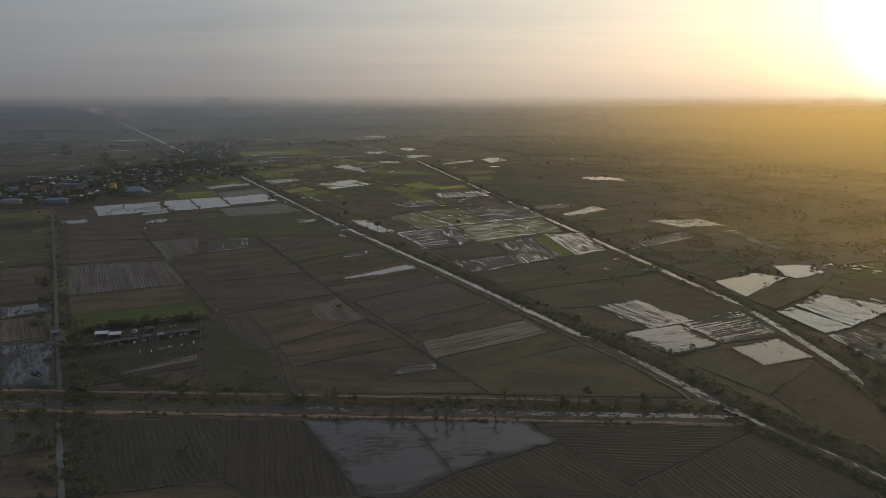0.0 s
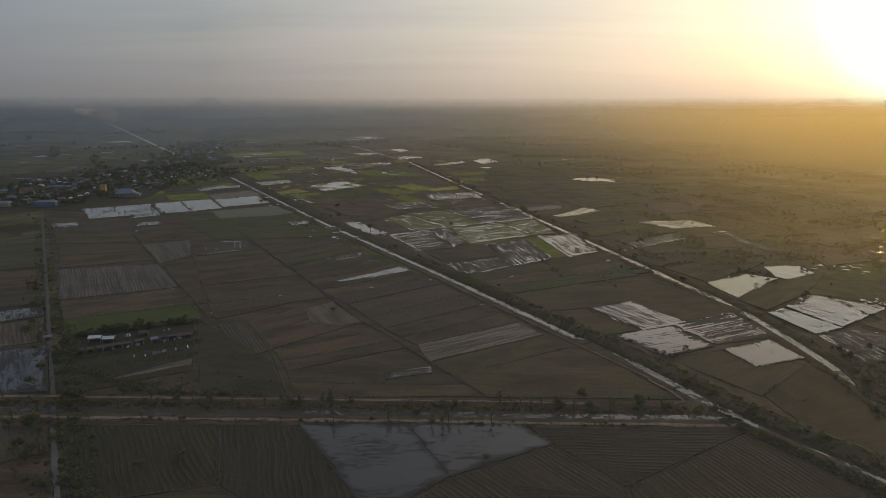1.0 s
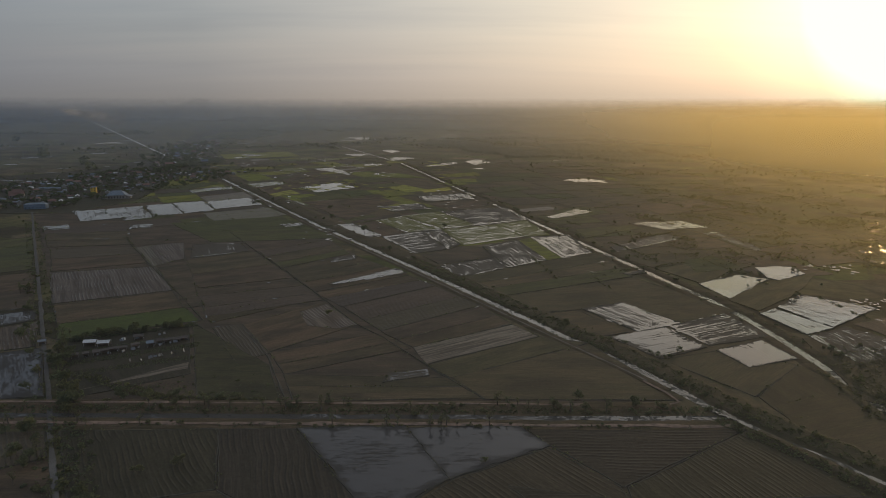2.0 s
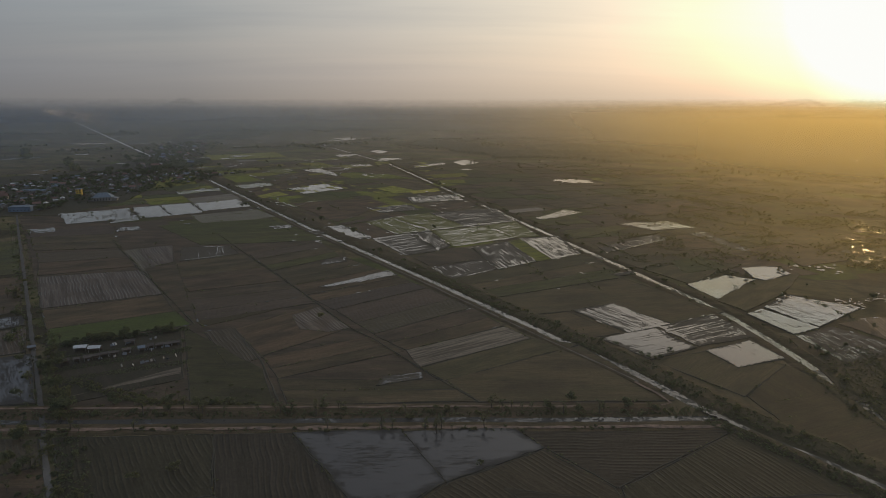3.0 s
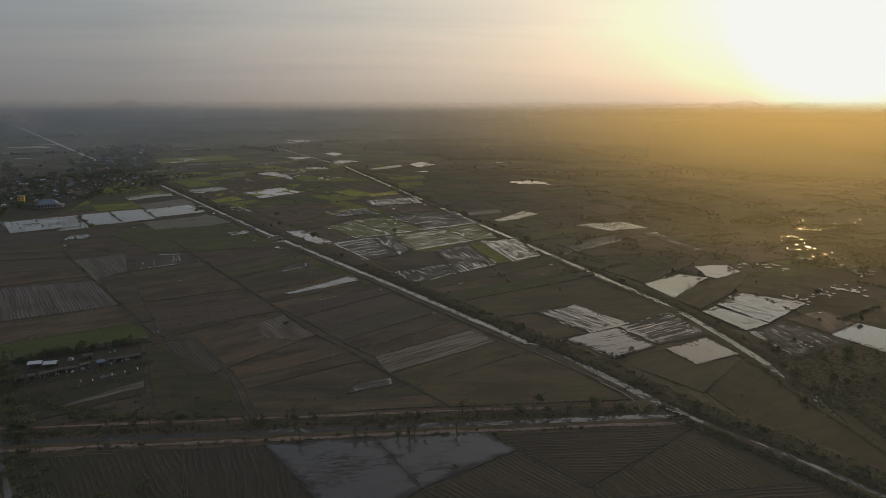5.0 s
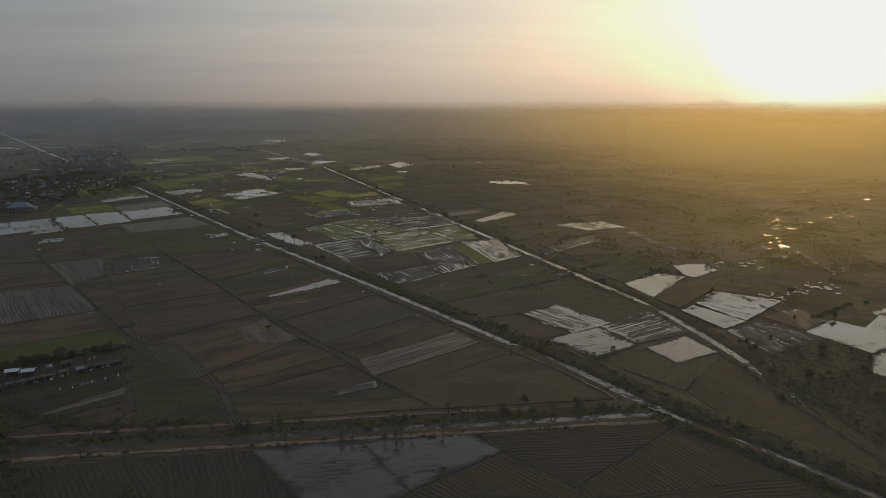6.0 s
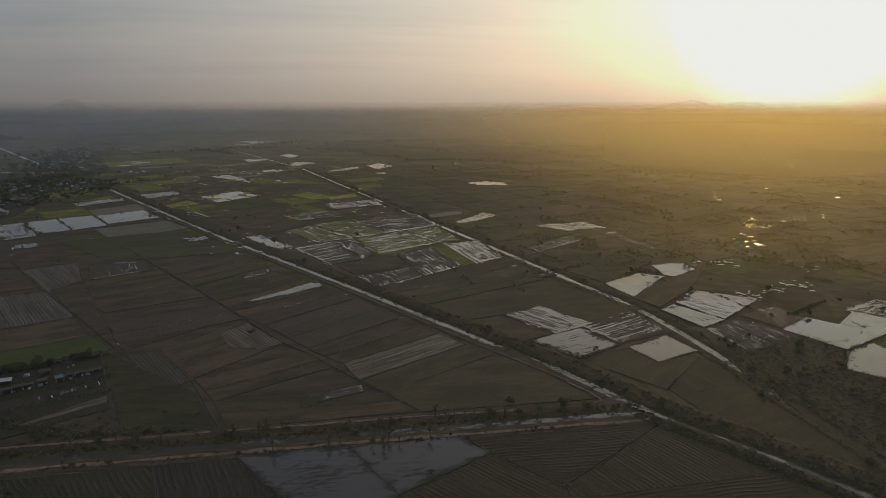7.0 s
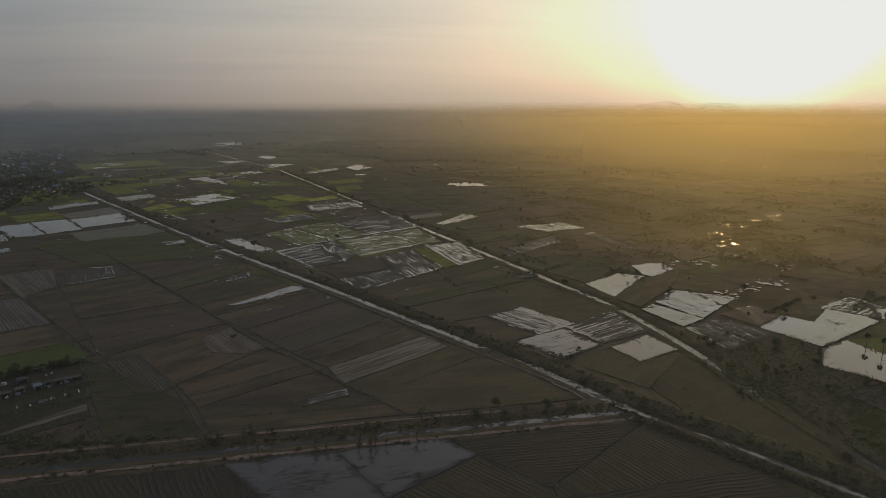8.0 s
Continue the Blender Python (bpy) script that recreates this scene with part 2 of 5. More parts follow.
M = {
    "plain": plain_ground(),
    "brown": soil("dry_paddy_soil", (0.092, 0.075, 0.060), (0.043, 0.039, 0.032), (0.060, 0.061, 0.040), tintmix=0.6, patch=0.05, edge=0.09),
    "olive": soil("olive_stubble_field", (0.084, 0.074, 0.052), (0.052, 0.048, 0.036), (0.058, 0.063, 0.038), tintmix=0.55, patch=0.05, edge=0.08),
    "scrubland": soil("scrubby_ground", (0.056, 0.055, 0.036), (0.034, 0.035, 0.024), (0.048, 0.055, 0.029), patch=0.09, edge=0.06),
    # the pale tint paints wet highlights onto the furrow lines
    "furrowwide": soil("broad_furrowed_soil", (0.060, 0.054, 0.048), (0.048, 0.044, 0.039), (0.150, 0.145, 0.138), furrow=1.9, rough=0.65, lines_pale=0.55),
    "thicket": soil("overgrown_ground", (0.048, 0.046, 0.031), (0.033, 0.033, 0.023), (0.042, 0.046, 0.026), patch=0.07, edge=0.07),
    "darkgreen": soil("grassy_field", (0.064, 0.073, 0.034), (0.044, 0.048, 0.028), (0.062, 0.088, 0.028), tintmix=0.55, patch=0.06, edge=0.07),
    "green": soil("young_rice", (0.135, 0.160, 0.030), (0.070, 0.080, 0.03), (0.195, 0.230, 0.040), patch=0.11, edge=0.05),
    "grass": soil("short_grass", (0.056, 0.078, 0.024), (0.044, 0.056, 0.024), (0.058, 0.092, 0.022), tintmix=0.6),
    "greengold": soil("pale_rice", (0.24, 0.27, 0.05), (0.09, 0.105, 0.032), (0.38, 0.40, 0.11), tintmix=0.7, patch=0.12, edge=0.05),
    "greyfield": soil("damp_grey_soil", (0.095, 0.09, 0.08), (0.066, 0.062, 0.054), (0.17, 0.165, 0.155), rough=0.5, tintmix=0.6, streak=(0.03, 0.5, 1)),
    # the streak tint puts the pale sheen of wet mud into the base colour
    "mud": soil("wet_mud", (0.066, 0.058, 0.052), (0.050, 0.045, 0.040), (0.21, 0.20, 0.20), rough=0.55, tintmix=0.85, streak=(0.035, 0.7, 1), sheen=0.15, patch=0.06, edge=0.06),
    "furrow": soil("furrowed_soil", (0.062, 0.056, 0.050), (0.054, 0.050, 0.045), (0.082, 0.077, 0.070), furrow=1.7, rough=0.75),
    "furrowgreen": soil("weedy_furrows", (0.042, 0.042, 0.033), (0.034, 0.034, 0.027), (0.056, 0.053, 0.045), furrow=1.9, rough=0.8, lines_pale=0.17),
    "flood": wet_field("flooded_paddy", (0.072, 0.060, 0.047), (0.058, 0.053, 0.038), (0.045, 1.0, 1), blend=(0.52, 0.30, 0.18)),
    "wetgreen": wet_field("flooded_green_paddy", (0.096, 0.090, 0.040), (0.135, 0.138, 0.034), (0.05, 0.9, 1), blend=(0.50, 0.32, 0.18)),
    "pond": wet_field("still_pond", (0.07, 0.058, 0.045), (0.05, 0.045, 0.034), (0.25, 1.0, 1)),
    "greywet": wet_field("shallow_flooded_soil", (0.052, 0.049, 0.045), (0.043, 0.041, 0.037), (0.14, 2.0, 1), 0.0, (0.064, 0.061, 0.060), blend=(0.40, 0.30, 0.30)),
    "canal": wet_field("canal_water", (0.062, 0.060, 0.048), (0.048, 0.048, 0.038), (0.2, 0.8, 1), turn=radians(-60)),
    "canal_b": wet_field("canal_water", (0.060, 0.058, 0.046), (0.046, 0.046, 0.036), (0.2, 0.8, 1), turn=radians(-76)),
    "canal_c": wet_field("muddy_canal_water", (0.062, 0.057, 0.050), (0.050, 0.047, 0.041), (0.12, 0.8, 1), turn=radians(-2.6)),
    "farmyard": soil("yard_earth", (0.044, 0.041, 0.034), (0.028, 0.029, 0.022), (0.034, 0.039, 0.022), patch=0.09, edge=0.06),
    "bund": surface("grassy_bund", (0.050, 0.048, 0.036), (0.090, 0.082, 0.066), 0.35, 0.9, spec=0.1),
    "bank": soil("weedy_bank", (0.080, 0.071, 0.057), (0.050, 0.049, 0.037), (0.056, 0.060, 0.036), rough=0.9, sheen=0.15, streak=(0.12, 0.3, 1), patch=0.13, edge=0.08),
    "track": surface("laterite_track", (0.070, 0.054, 0.041), (0.26, 0.172, 0.125), 1.6, 0.9),
    "wheel": surface("worn_wheel_track", (0.055, 0.050, 0.040), (0.15, 0.125, 0.10), 0.8, 0.9),
    "road": surface("dusty_grey_road", (0.046, 0.044, 0.038), (0.076, 0.070, 0.063), 0.8, 0.85),
    "dusty": surface("pale_dust_road", (0.075, 0.070, 0.062), (0.125, 0.117, 0.105), 0.8, 0.85),
    "paved": surface("pale_paved_road", (0.38, 0.36, 0.34), (0.55, 0.52, 0.5), 0.4, 0.5),
    "leaf": leaves("dark_foliage", (0.090, 0.104, 0.066), (0.120, 0.132, 0.080)),
    "leaf_olive": leaves("olive_foliage", (0.105, 0.112, 0.064), (0.140, 0.138, 0.078)),
    "frond": leaves("palm_frond", (0.040, 0.050, 0.020), (0.065, 0.070, 0.03)),
    "bark": surface("rough_bark", (0.06, 0.05, 0.04), (0.13, 0.11, 0.09), 2.0, 0.9),
    "wall_cream": surface("plastered_wall", (0.19, 0.18, 0.165), (0.32, 0.30, 0.275), 0.6, 0.85),
    "wall_wood": surface("weathered_boards", (0.12, 0.09, 0.065), (0.22, 0.17, 0.13), 1.0, 0.85, stretch=(8, 8, 1)),
    "wall_yellow": surface("yellow_plaster", (0.50, 0.33, 0.05), (0.62, 0.43, 0.08), 0.6, 0.8),
    "wall_blue": surface("blue_painted_wall", (0.10, 0.14, 0.20), (0.14, 0.19, 0.27), 0.6, 0.7),
    "roof_zinc": surface("weathered_zinc_sheet", (0.10, 0.11, 0.125), (0.22, 0.23, 0.25), 0.8, 0.5, 0.2, stretch=(1, 6, 1)),
    "roof_white": surface("white_metal_sheet", (0.40, 0.41, 0.41), (0.58, 0.58, 0.58), 0.8, 0.4, stretch=(1, 6, 1)),
    "roof_blue": surface("blue_metal_sheet", (0.105, 0.135, 0.165), (0.16, 0.195, 0.235), 0.8, 0.5, 0.1, stretch=(1, 6, 1)),
    "roof_red": surface("red_clay_tiles", (0.13, 0.075, 0.06), (0.20, 0.115, 0.09), 1.5, 0.75, stretch=(1, 6, 1)),
    "roof_rust": surface("rusty_sheet", (0.055, 0.045, 0.038), (0.10, 0.08, 0.066), 1.0, 0.75, stretch=(1, 6, 1)),
    "opening": surface("dark_opening", (0.02, 0.02, 0.022), (0.035, 0.035, 0.04), 1.0, 0.3),
}


# ---- builders ----
def link(name, bm, mat, parent=None, label=""):
    me = bpy.data.meshes.new(name)
    bm.to_mesh(me)
    bm.free()
    me.materials.append(mat)
    ob = new(name, me)
    if parent is not None:
        ob.parent = parent
    if label:
        ob["label"] = label
    return ob


part = link


def holder(name, m):
    ob = new(name)
    ob.matrix_world = m
    return ob


def box(bm, x0, x1, y0, y1, z0, z1):
    v = [bm.verts.new(p) for p in ((x0, y0, z0), (x1, y0, z0), (x1, y1, z0), (x0, y1, z0), (x0, y0, z1), (x1, y0, z1), (x1, y1, z1), (x0, y1, z1))]
    for f in ((3, 2, 1, 0), (4, 5, 6, 7), (0, 1, 5, 4), (1, 2, 6, 5), (2, 3, 7, 6), (3, 0, 4, 7)):
        bm.faces.new([v[i] for i in f])


def ridge(bm, a, b, width, height, rng, step=5.0, base=0.0):
    """A low earth ridge from a to b with an uneven crest."""
    a, b = Vector(a), Vector(b)
    d = b - a
    n = max(1, int(d.length / step))
    side = Vector((-d.y, d.x)).normalized()
    rings = []
    for i in range(n + 1):
        c = a + d * (i / n) + side * rng.uniform(-0.4, 0.4) * width
        w, h = width * rng.uniform(0.8, 1.2), height * rng.uniform(0.7, 1.25)
        rings.append([bm.verts.new((c.x + side.x * o * w, c.y + side.y * o * w, base + z * h)) for o, z in ((-0.5, 0), (-0.2, 1), (0.2, 1), (0.5, 0))])
    for p, q in zip(rings, rings[1:]):
        for k in range(3):
            bm.faces.new((p[k], q[k], q[k + 1], p[k + 1]))
    bm.faces.new(rings[0])
    bm.faces.new(rings[-1][::-1])


def path_points(points, step):
    """Points at even steps along a polyline, each with its side vector."""
    P = [Vector(p) for p in points]
    res = []
    for i, (a, b) in enumerate(zip(P, P[1:])):
        n = max(1, round((b - a).length / step))
        for k in range(n + (i == len(P) - 2)):
            res.append(a.lerp(b, k / n))
    out = []
    for i, p in enumerate(res):
        d = (res[min(i + 1, len(res) - 1)] - res[max(i - 1, 0)]).normalized()
        out.append((p, Vector((d.y, -d.x))))
    return out


def sweep(name, points, profile, mat, step=6.0, wob=0.4, rough=0.15, parent=None, seed=0):
    """A strip along a polyline; profile: (offset to the right, height) pairs. Edges wander and heights are uneven."""
    bm = bmesh.new()
    rows = []
    for p, s in path_points(points, step):
        row = []
        for k, (o, z) in enumerate(profile):
            jx = noise.noise((p.x * 0.09, p.y * 0.09, k * 3.1 + seed)) * wob
            jz = noise.noise((p.x * 0.13, p.y * 0.13, k * 5.7 + seed + 9)) * rough if z > 0.03 else 0
            row.append(bm.verts.new((p.x + s.x * (o + jx), p.y + s.y * (o + jx), z + jz)))
        rows.append(row)
    for a, b in zip(rows, rows[1:]):
        for k in range(len(profile) - 1):
            bm.faces.new((a[k], a[k + 1], b[k + 1], b[k]))
    bmesh.ops.recalc_face_normals(bm, faces=bm.faces[:])
    if sum(f.normal.z for f in bm.faces) < 0:
        bmesh.ops.reverse_faces(bm, faces=bm.faces[:])
    return link(name, bm, mat, parent)


LABELS = {
    "scrubland": "rough weedy ground with low scrub",
    "thicket": "overgrown dark olive ground below low thicket",
    "olive": "dry olive-brown field with short stubble", "furrowwide": "bare field ploughed in broad wet furrows, highlights painted pale",
    "grass": "strip of dim green grass behind a farmyard",
    "brown": "dry brown paddy field with sparse stubble", "darkgreen": "dark green grassy field edged by low bunds",
    "green": "bright green field of young rice", "greengold": "pale yellow-green rice field", "greyfield": "damp grey-brown field with wet streaks",
    "mud": "wet muddy field with pale sheen painted in streaks", "furrow": "bare field ploughed in narrow furrows", "furrowgreen": "weedy dark field with faint curved furrows", "flood": "flooded paddy with mud ridges above the water",
    "wetgreen": "half-flooded green paddy with water streaks", "pond": "flooded field with still water mirroring the sky",
    "greywet": "shallow flooded dark field with ploughed lines", "farmyard": "earth yard of a small farm",
}
LEVEL = {"flood": 0.522, "wetgreen": 0.505, "pond": 0.605, "greywet": 0.54}
field_rng = random.Random(5)
FIELDS, EDGES, PONDS = [], [], []


def field(kind, *corners, level=None, bunds=True, edged=True):
    """One paddy: a soil or water slab between low earth bunds. The first edge gives the working direction."""
    rng = field_rng
    c0, c1 = Vector(corners[0]), Vector(corners[1])
    ang = math.atan2(c1.y - c0.y, c1.x - c0.x)
    inv = Matrix.Rotation(-ang, 2)
    pts = [inv @ (Vector(c) - c0) for c in corners]
    wet = kind in LEVEL
    z = (0.2 if wet else 0.05) + 0.0007 * len(FIELDS)
    # corners and edges wander a little
    ring, rims = [], []
    for a, b in zip(pts, pts[1:] + pts[:1]):
        rim = rng.choice((1.0, 1.0, -0.9)) if kind in ("flood", "wetgreen") else 1.0
        n = max(1, int((b - a).length / (4 if wet else 7)))
        for k in range(n):
            p = a.lerp(b, k / n)
            j = 0.0 if not k else 0.6
            ring.append(Vector((p.x + rng.uniform(-j, j), p.y + rng.uniform(-j, j))))
            rims.append(rim)
    mid = sum(ring, Vector((0, 0))) / len(ring)
    bm = bmesh.new()
    shallow = bm.verts.layers.float.new("shallow")
    top = [bm.verts.new((p.x, p.y, z)) for p in ring]
    low = [bm.verts.new((p.x, p.y, -0.2)) for p in ring]
    inner = []
    for p, v, rim in zip(ring, top, rims):
        v[shallow] = rim
        inner.append(bm.verts.new((*p.lerp(mid, min(0.3, rng.uniform(3.0, 6.5) / max(1.0, (mid - p).length))), z)))
    f = bm.faces.new(inner)
    f.normal_update()
    turn = f.normal.z < 0
    if turn:
        f.normal_flip()
    for i in range(len(ring)):
        k = (i + 1) % len(ring)
        for a, b in ((top, low), (inner, top)):
            q = (a[i], b[i], b[k], a[k])
            bm.faces.new(q if not turn else q[::-1])
    if edged:
        EDGES.extend((Vector(a), Vector(b), kind, z) for a, b in zip(corners, (*corners[1:], corners[0])))
    ob = link("paddy_field", bm, M[kind])
    FIELDS.append(ob)
    ob.matrix_world = pose(c0.x, c0.y, 0, 0, 0, math.degrees(ang))
    lv = LEVEL.get(kind, 0.5) if level is None else level
    ob.color = (lv, 0, 0, 1)
    if kind == "pond":
        PONDS.append([Vector(c) for c in corners])
    tagged(ob, LABELS[kind], "field", "paddy fields")
    if bunds and (lv > 0.49 and wet or c0.y < 560 and c0.x < 150):
        for a, b in zip(pts, pts[1:] + pts[:1]):
            bb = bmesh.new()
            ridge(bb, a, b, 0.7, z + 0.05, rng)
            part("bund", bb, M["bund"], ob)
    return ob


# ---- the plain, the distance ----
def build_ground():
    bm = bmesh.new()
    rings, n = [], 96
    for r in (40, 120, 300, 700, 1400, 2400, 3600, 4800):
        rings.append([bm.verts.new((r * math.cos(2 * math.pi * i / n), r * math.sin(2 * math.pi * i / n), 0)) for i in range(n)])
    bm.faces.new(rings[0])
    for a, b in zip(rings, rings[1:]):
        for i in range(n):
            k = (i + 1) % n
            bm.faces.new((a[i], b[i], b[k], a[k]))
    tagged(link("ground", bm, M["plain"]), "wide flat plain of dry paddy fields", "ground", kind="structure")


def haze_material(name, foot, body, head, z1, z2, z3, rest, albedo, smoke, even=False, z0=0.0):
    """Thin haze lit by sun and sky from behind. It thins out upwards; density and gold tint rise toward the sun's
    azimuth, painting in its glow.
    """
    m, N, out = material(name)
    pos = N.add("ShaderNodeNewGeometry").outputs["Position"]
    sep = N.add("ShaderNodeSeparateXYZ", inputs={0: pos})
    a = N.add("ShaderNodeMapRange", inputs={0: sep.outputs["Z"], 1: z0, 2: z1, 3: foot, 4: body}).outputs[0]
    b = N.add("ShaderNodeMapRange", inputs={0: sep.outputs["Z"], 1: z2, 2: z3, 3: 1.0, 4: head}).outputs[0]
    dens = N.math("MULTIPLY", a, b)
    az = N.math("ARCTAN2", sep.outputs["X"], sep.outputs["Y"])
    # density swells around the sun's azimuth, painting a brighter veil there
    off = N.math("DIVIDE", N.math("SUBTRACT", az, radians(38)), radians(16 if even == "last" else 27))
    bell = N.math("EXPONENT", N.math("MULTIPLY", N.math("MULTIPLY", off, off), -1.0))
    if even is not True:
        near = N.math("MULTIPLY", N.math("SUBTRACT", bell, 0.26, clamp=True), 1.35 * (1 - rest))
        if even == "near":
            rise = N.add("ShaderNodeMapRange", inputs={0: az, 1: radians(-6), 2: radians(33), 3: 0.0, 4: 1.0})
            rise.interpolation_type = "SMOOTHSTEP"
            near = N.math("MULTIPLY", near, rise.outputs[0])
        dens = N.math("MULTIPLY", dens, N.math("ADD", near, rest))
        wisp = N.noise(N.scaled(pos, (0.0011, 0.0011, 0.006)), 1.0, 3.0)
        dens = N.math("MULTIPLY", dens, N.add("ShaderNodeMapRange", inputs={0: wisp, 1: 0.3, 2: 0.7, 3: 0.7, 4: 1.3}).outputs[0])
    # smoke is the gold painted around the sun's azimuth, standing for its glow
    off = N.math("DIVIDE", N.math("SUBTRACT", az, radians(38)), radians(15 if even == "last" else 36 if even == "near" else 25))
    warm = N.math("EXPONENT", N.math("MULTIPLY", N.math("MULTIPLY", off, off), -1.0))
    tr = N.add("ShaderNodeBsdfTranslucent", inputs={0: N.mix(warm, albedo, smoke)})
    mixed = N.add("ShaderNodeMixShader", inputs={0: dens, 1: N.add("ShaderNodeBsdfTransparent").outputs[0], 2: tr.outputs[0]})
    N.t.links.new(mixed.outputs[0], out.inputs[0])
    return m


def build_backdrop():
    """Bands of haze, an added veil close by and others over the far plain, the last one standing for the distance
    between the ground's end and the horizon.
    """
    # the first, even sheet is added to lift the darks like veiling glare
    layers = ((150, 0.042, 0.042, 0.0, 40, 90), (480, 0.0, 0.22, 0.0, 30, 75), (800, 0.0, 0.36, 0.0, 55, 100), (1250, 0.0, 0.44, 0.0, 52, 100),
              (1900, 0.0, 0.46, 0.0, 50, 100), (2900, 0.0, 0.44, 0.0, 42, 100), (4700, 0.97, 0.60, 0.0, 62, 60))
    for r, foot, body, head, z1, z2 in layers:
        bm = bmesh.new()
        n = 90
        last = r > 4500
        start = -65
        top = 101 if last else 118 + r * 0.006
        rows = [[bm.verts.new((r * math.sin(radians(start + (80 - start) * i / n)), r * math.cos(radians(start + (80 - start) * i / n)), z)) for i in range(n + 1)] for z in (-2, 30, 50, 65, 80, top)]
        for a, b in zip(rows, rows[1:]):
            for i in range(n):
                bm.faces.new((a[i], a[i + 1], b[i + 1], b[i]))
        # far sheets: blue painted away from the sun, gold toward it
        mat = haze_material("painted_haze", foot, body, head, z1, z2, top, 0.05 if r < 500 else 0.27 if r < 1200 else 1.0 if last else 0.66, *(((0.064, 0.080, 0.102), (0.88, 0.66, 0.40)) if last else ((0.38, 0.42, 0.52), (0.40, 0.42, 0.50)) if r < 200 else ((0.26, 0.34, 0.47), (1.0, 0.75, 0.30))), "last" if last else True if r < 200 else "near" if r < 1200 else False)
        tagged(link("backdrop", bm, mat), "thin evening haze sheet, its glow and tint painted in", "backdrop", kind="structure")


# hills are see-through and tinted, so their material carries the haze before them
HILL = haze_material("haze_painted_hill", 0.0, 0.13, 1.0, 112, 300, 400, 1.0, (0.17, 0.20, 0.26), (0.33, 0.26, 0.18), True, 76)


def hill(az, half, height, seed, skew=0.0):
    """A far hill with a rounded, uneven back."""
    rng = random.Random(seed)
    bm = bmesh.new()
    n, m, r = 36, 6, 4840
    rows = []
    for j in range(m + 1):
        row = []
        for i in range(n + 1):
            f = i / n * 2 - 1
            a = radians(az + f * half)
            prof = max(0.0, math.cos(f * math.pi / 2)) ** 1.6 * (1 + skew * f) + 0.10 * noise.noise((f * 4, seed, 0)) * (1 - f * f)
            across = math.sin(math.pi / 2 * j / m)
            d = r + j * 3
            row.append(bm.verts.new((d * math.sin(a), d * math.cos(a), max(-2, height * prof * across * (1 + 0.06 * rng.uniform(-1, 1))))))
        rows.append(row)
    for a, b in zip(rows, rows[1:]):
        for i in range(n):
            bm.faces.new((a[i], a[i + 1], b[i + 1], b[i]))
    tagged(link("hill", bm, HILL), "low hill on the horizon with haze painted in", "hill", "hills on the horizon", kind="structure")


build_ground()
build_backdrop()
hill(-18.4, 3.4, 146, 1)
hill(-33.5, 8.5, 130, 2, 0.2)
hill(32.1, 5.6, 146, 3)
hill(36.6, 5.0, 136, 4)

def smoke(x, y, z, length, height, turn, lean, seed):
    """Thin evening smoke drifting over the highway: a bent veil that fades out towards its edges."""
    m, N, out = material("drifting_smoke")
    fade = N.add("ShaderNodeAttribute")
    fade.attribute_name = "fade"
    wisp = N.noise(N.add("ShaderNodeNewGeometry").outputs["Position"], 0.009, 4.0, 0.6)
    dens = N.math("MULTIPLY", fade.outputs["Fac"], N.add("ShaderNodeMapRange", inputs={0: wisp, 1: 0.3, 2: 0.7, 3: 0.1, 4: 0.75}).outputs[0])
    tr = N.add("ShaderNodeBsdfTranslucent", inputs={0: (0.80, 0.74, 0.70, 1)})
    mixed = N.add("ShaderNodeMixShader", inputs={0: dens, 1: N.add("ShaderNodeBsdfTransparent").outputs[0], 2: tr.outputs[0]})
    N.t.links.new(mixed.outputs[0], out.inputs[0])
    bm = bmesh.new()
    layer = bm.verts.layers.float.new("fade")
    rows = []
    for j in range(9):
        row = []
        for i in range(17):
            u, v = i / 16, j / 8
            a = noise.noise((u * 2, v * 2, seed))
            q = bm.verts.new((u * length + a * 30, a * 25, z + (v - 0.5) * height * (0.35 + u * 0.9) + lean * (1 - u)))
            q[layer] = (math.sin(math.pi * v) ** 1.5) * min(1.0, 6 * u * (1 - u)) * 0.9
            row.append(q)
        rows.append(row)
    for a, b in zip(rows, rows[1:]):
        for i in range(16):
            bm.faces.new((a[i], a[i + 1], b[i + 1], b[i]))
    ob = link("smoke", bm, m)
    ob.matrix_world = pose(x, y, 0, 0, 0, turn)
    tagged(ob, "thin pale smoke drifting over the highway", "smoke", kind="stuff")


smoke(-1560, 2880, 44, 400, 60, -26, 45, 1)

# ---- canals, banks and roads ----
CANAL_A = ((-372, 1125), (-300, 990), (-98, 605), (-48, 517), (13, 409), (72, 299.5), (93, 262), (113.5, 215.5), (140, 174), (166, 124))
CANAL_B = ((-400, 2350), (-221, 1810), (-36, 1273), (52, 885), (80, 764), (106, 652), (129, 550), (148, 465), (164.5, 392), (172, 362), (177, 325), (178.5, 290), (178.5, 255), (176, 228), (175.5, 208), (175.5, 180), (175, 140))
CANAL_C = ((-330, 236), (-240, 231), (-165, 227), (-79, 223), (7, 219), (60, 216), (112, 214))


def canal(points, half, label, level, mat="canal"):
    ob = sweep("canal", points, ((-half, 0.07), (0, 0.07), (half, 0.07)), M[mat], 5.0, 0.0, 0.0)
    ob.color = (level, 0, 0, 1)
    tagged(ob, label, "canal", kind="structure")
    return ob


def bank(points, profile, label, seed, wob=0.9, rough=0.5, step=4.0, mat="bank"):
    tagged(sweep("canal_bank", points, profile, M[mat], step, wob, rough, seed=seed), label, "bank", kind="structure")


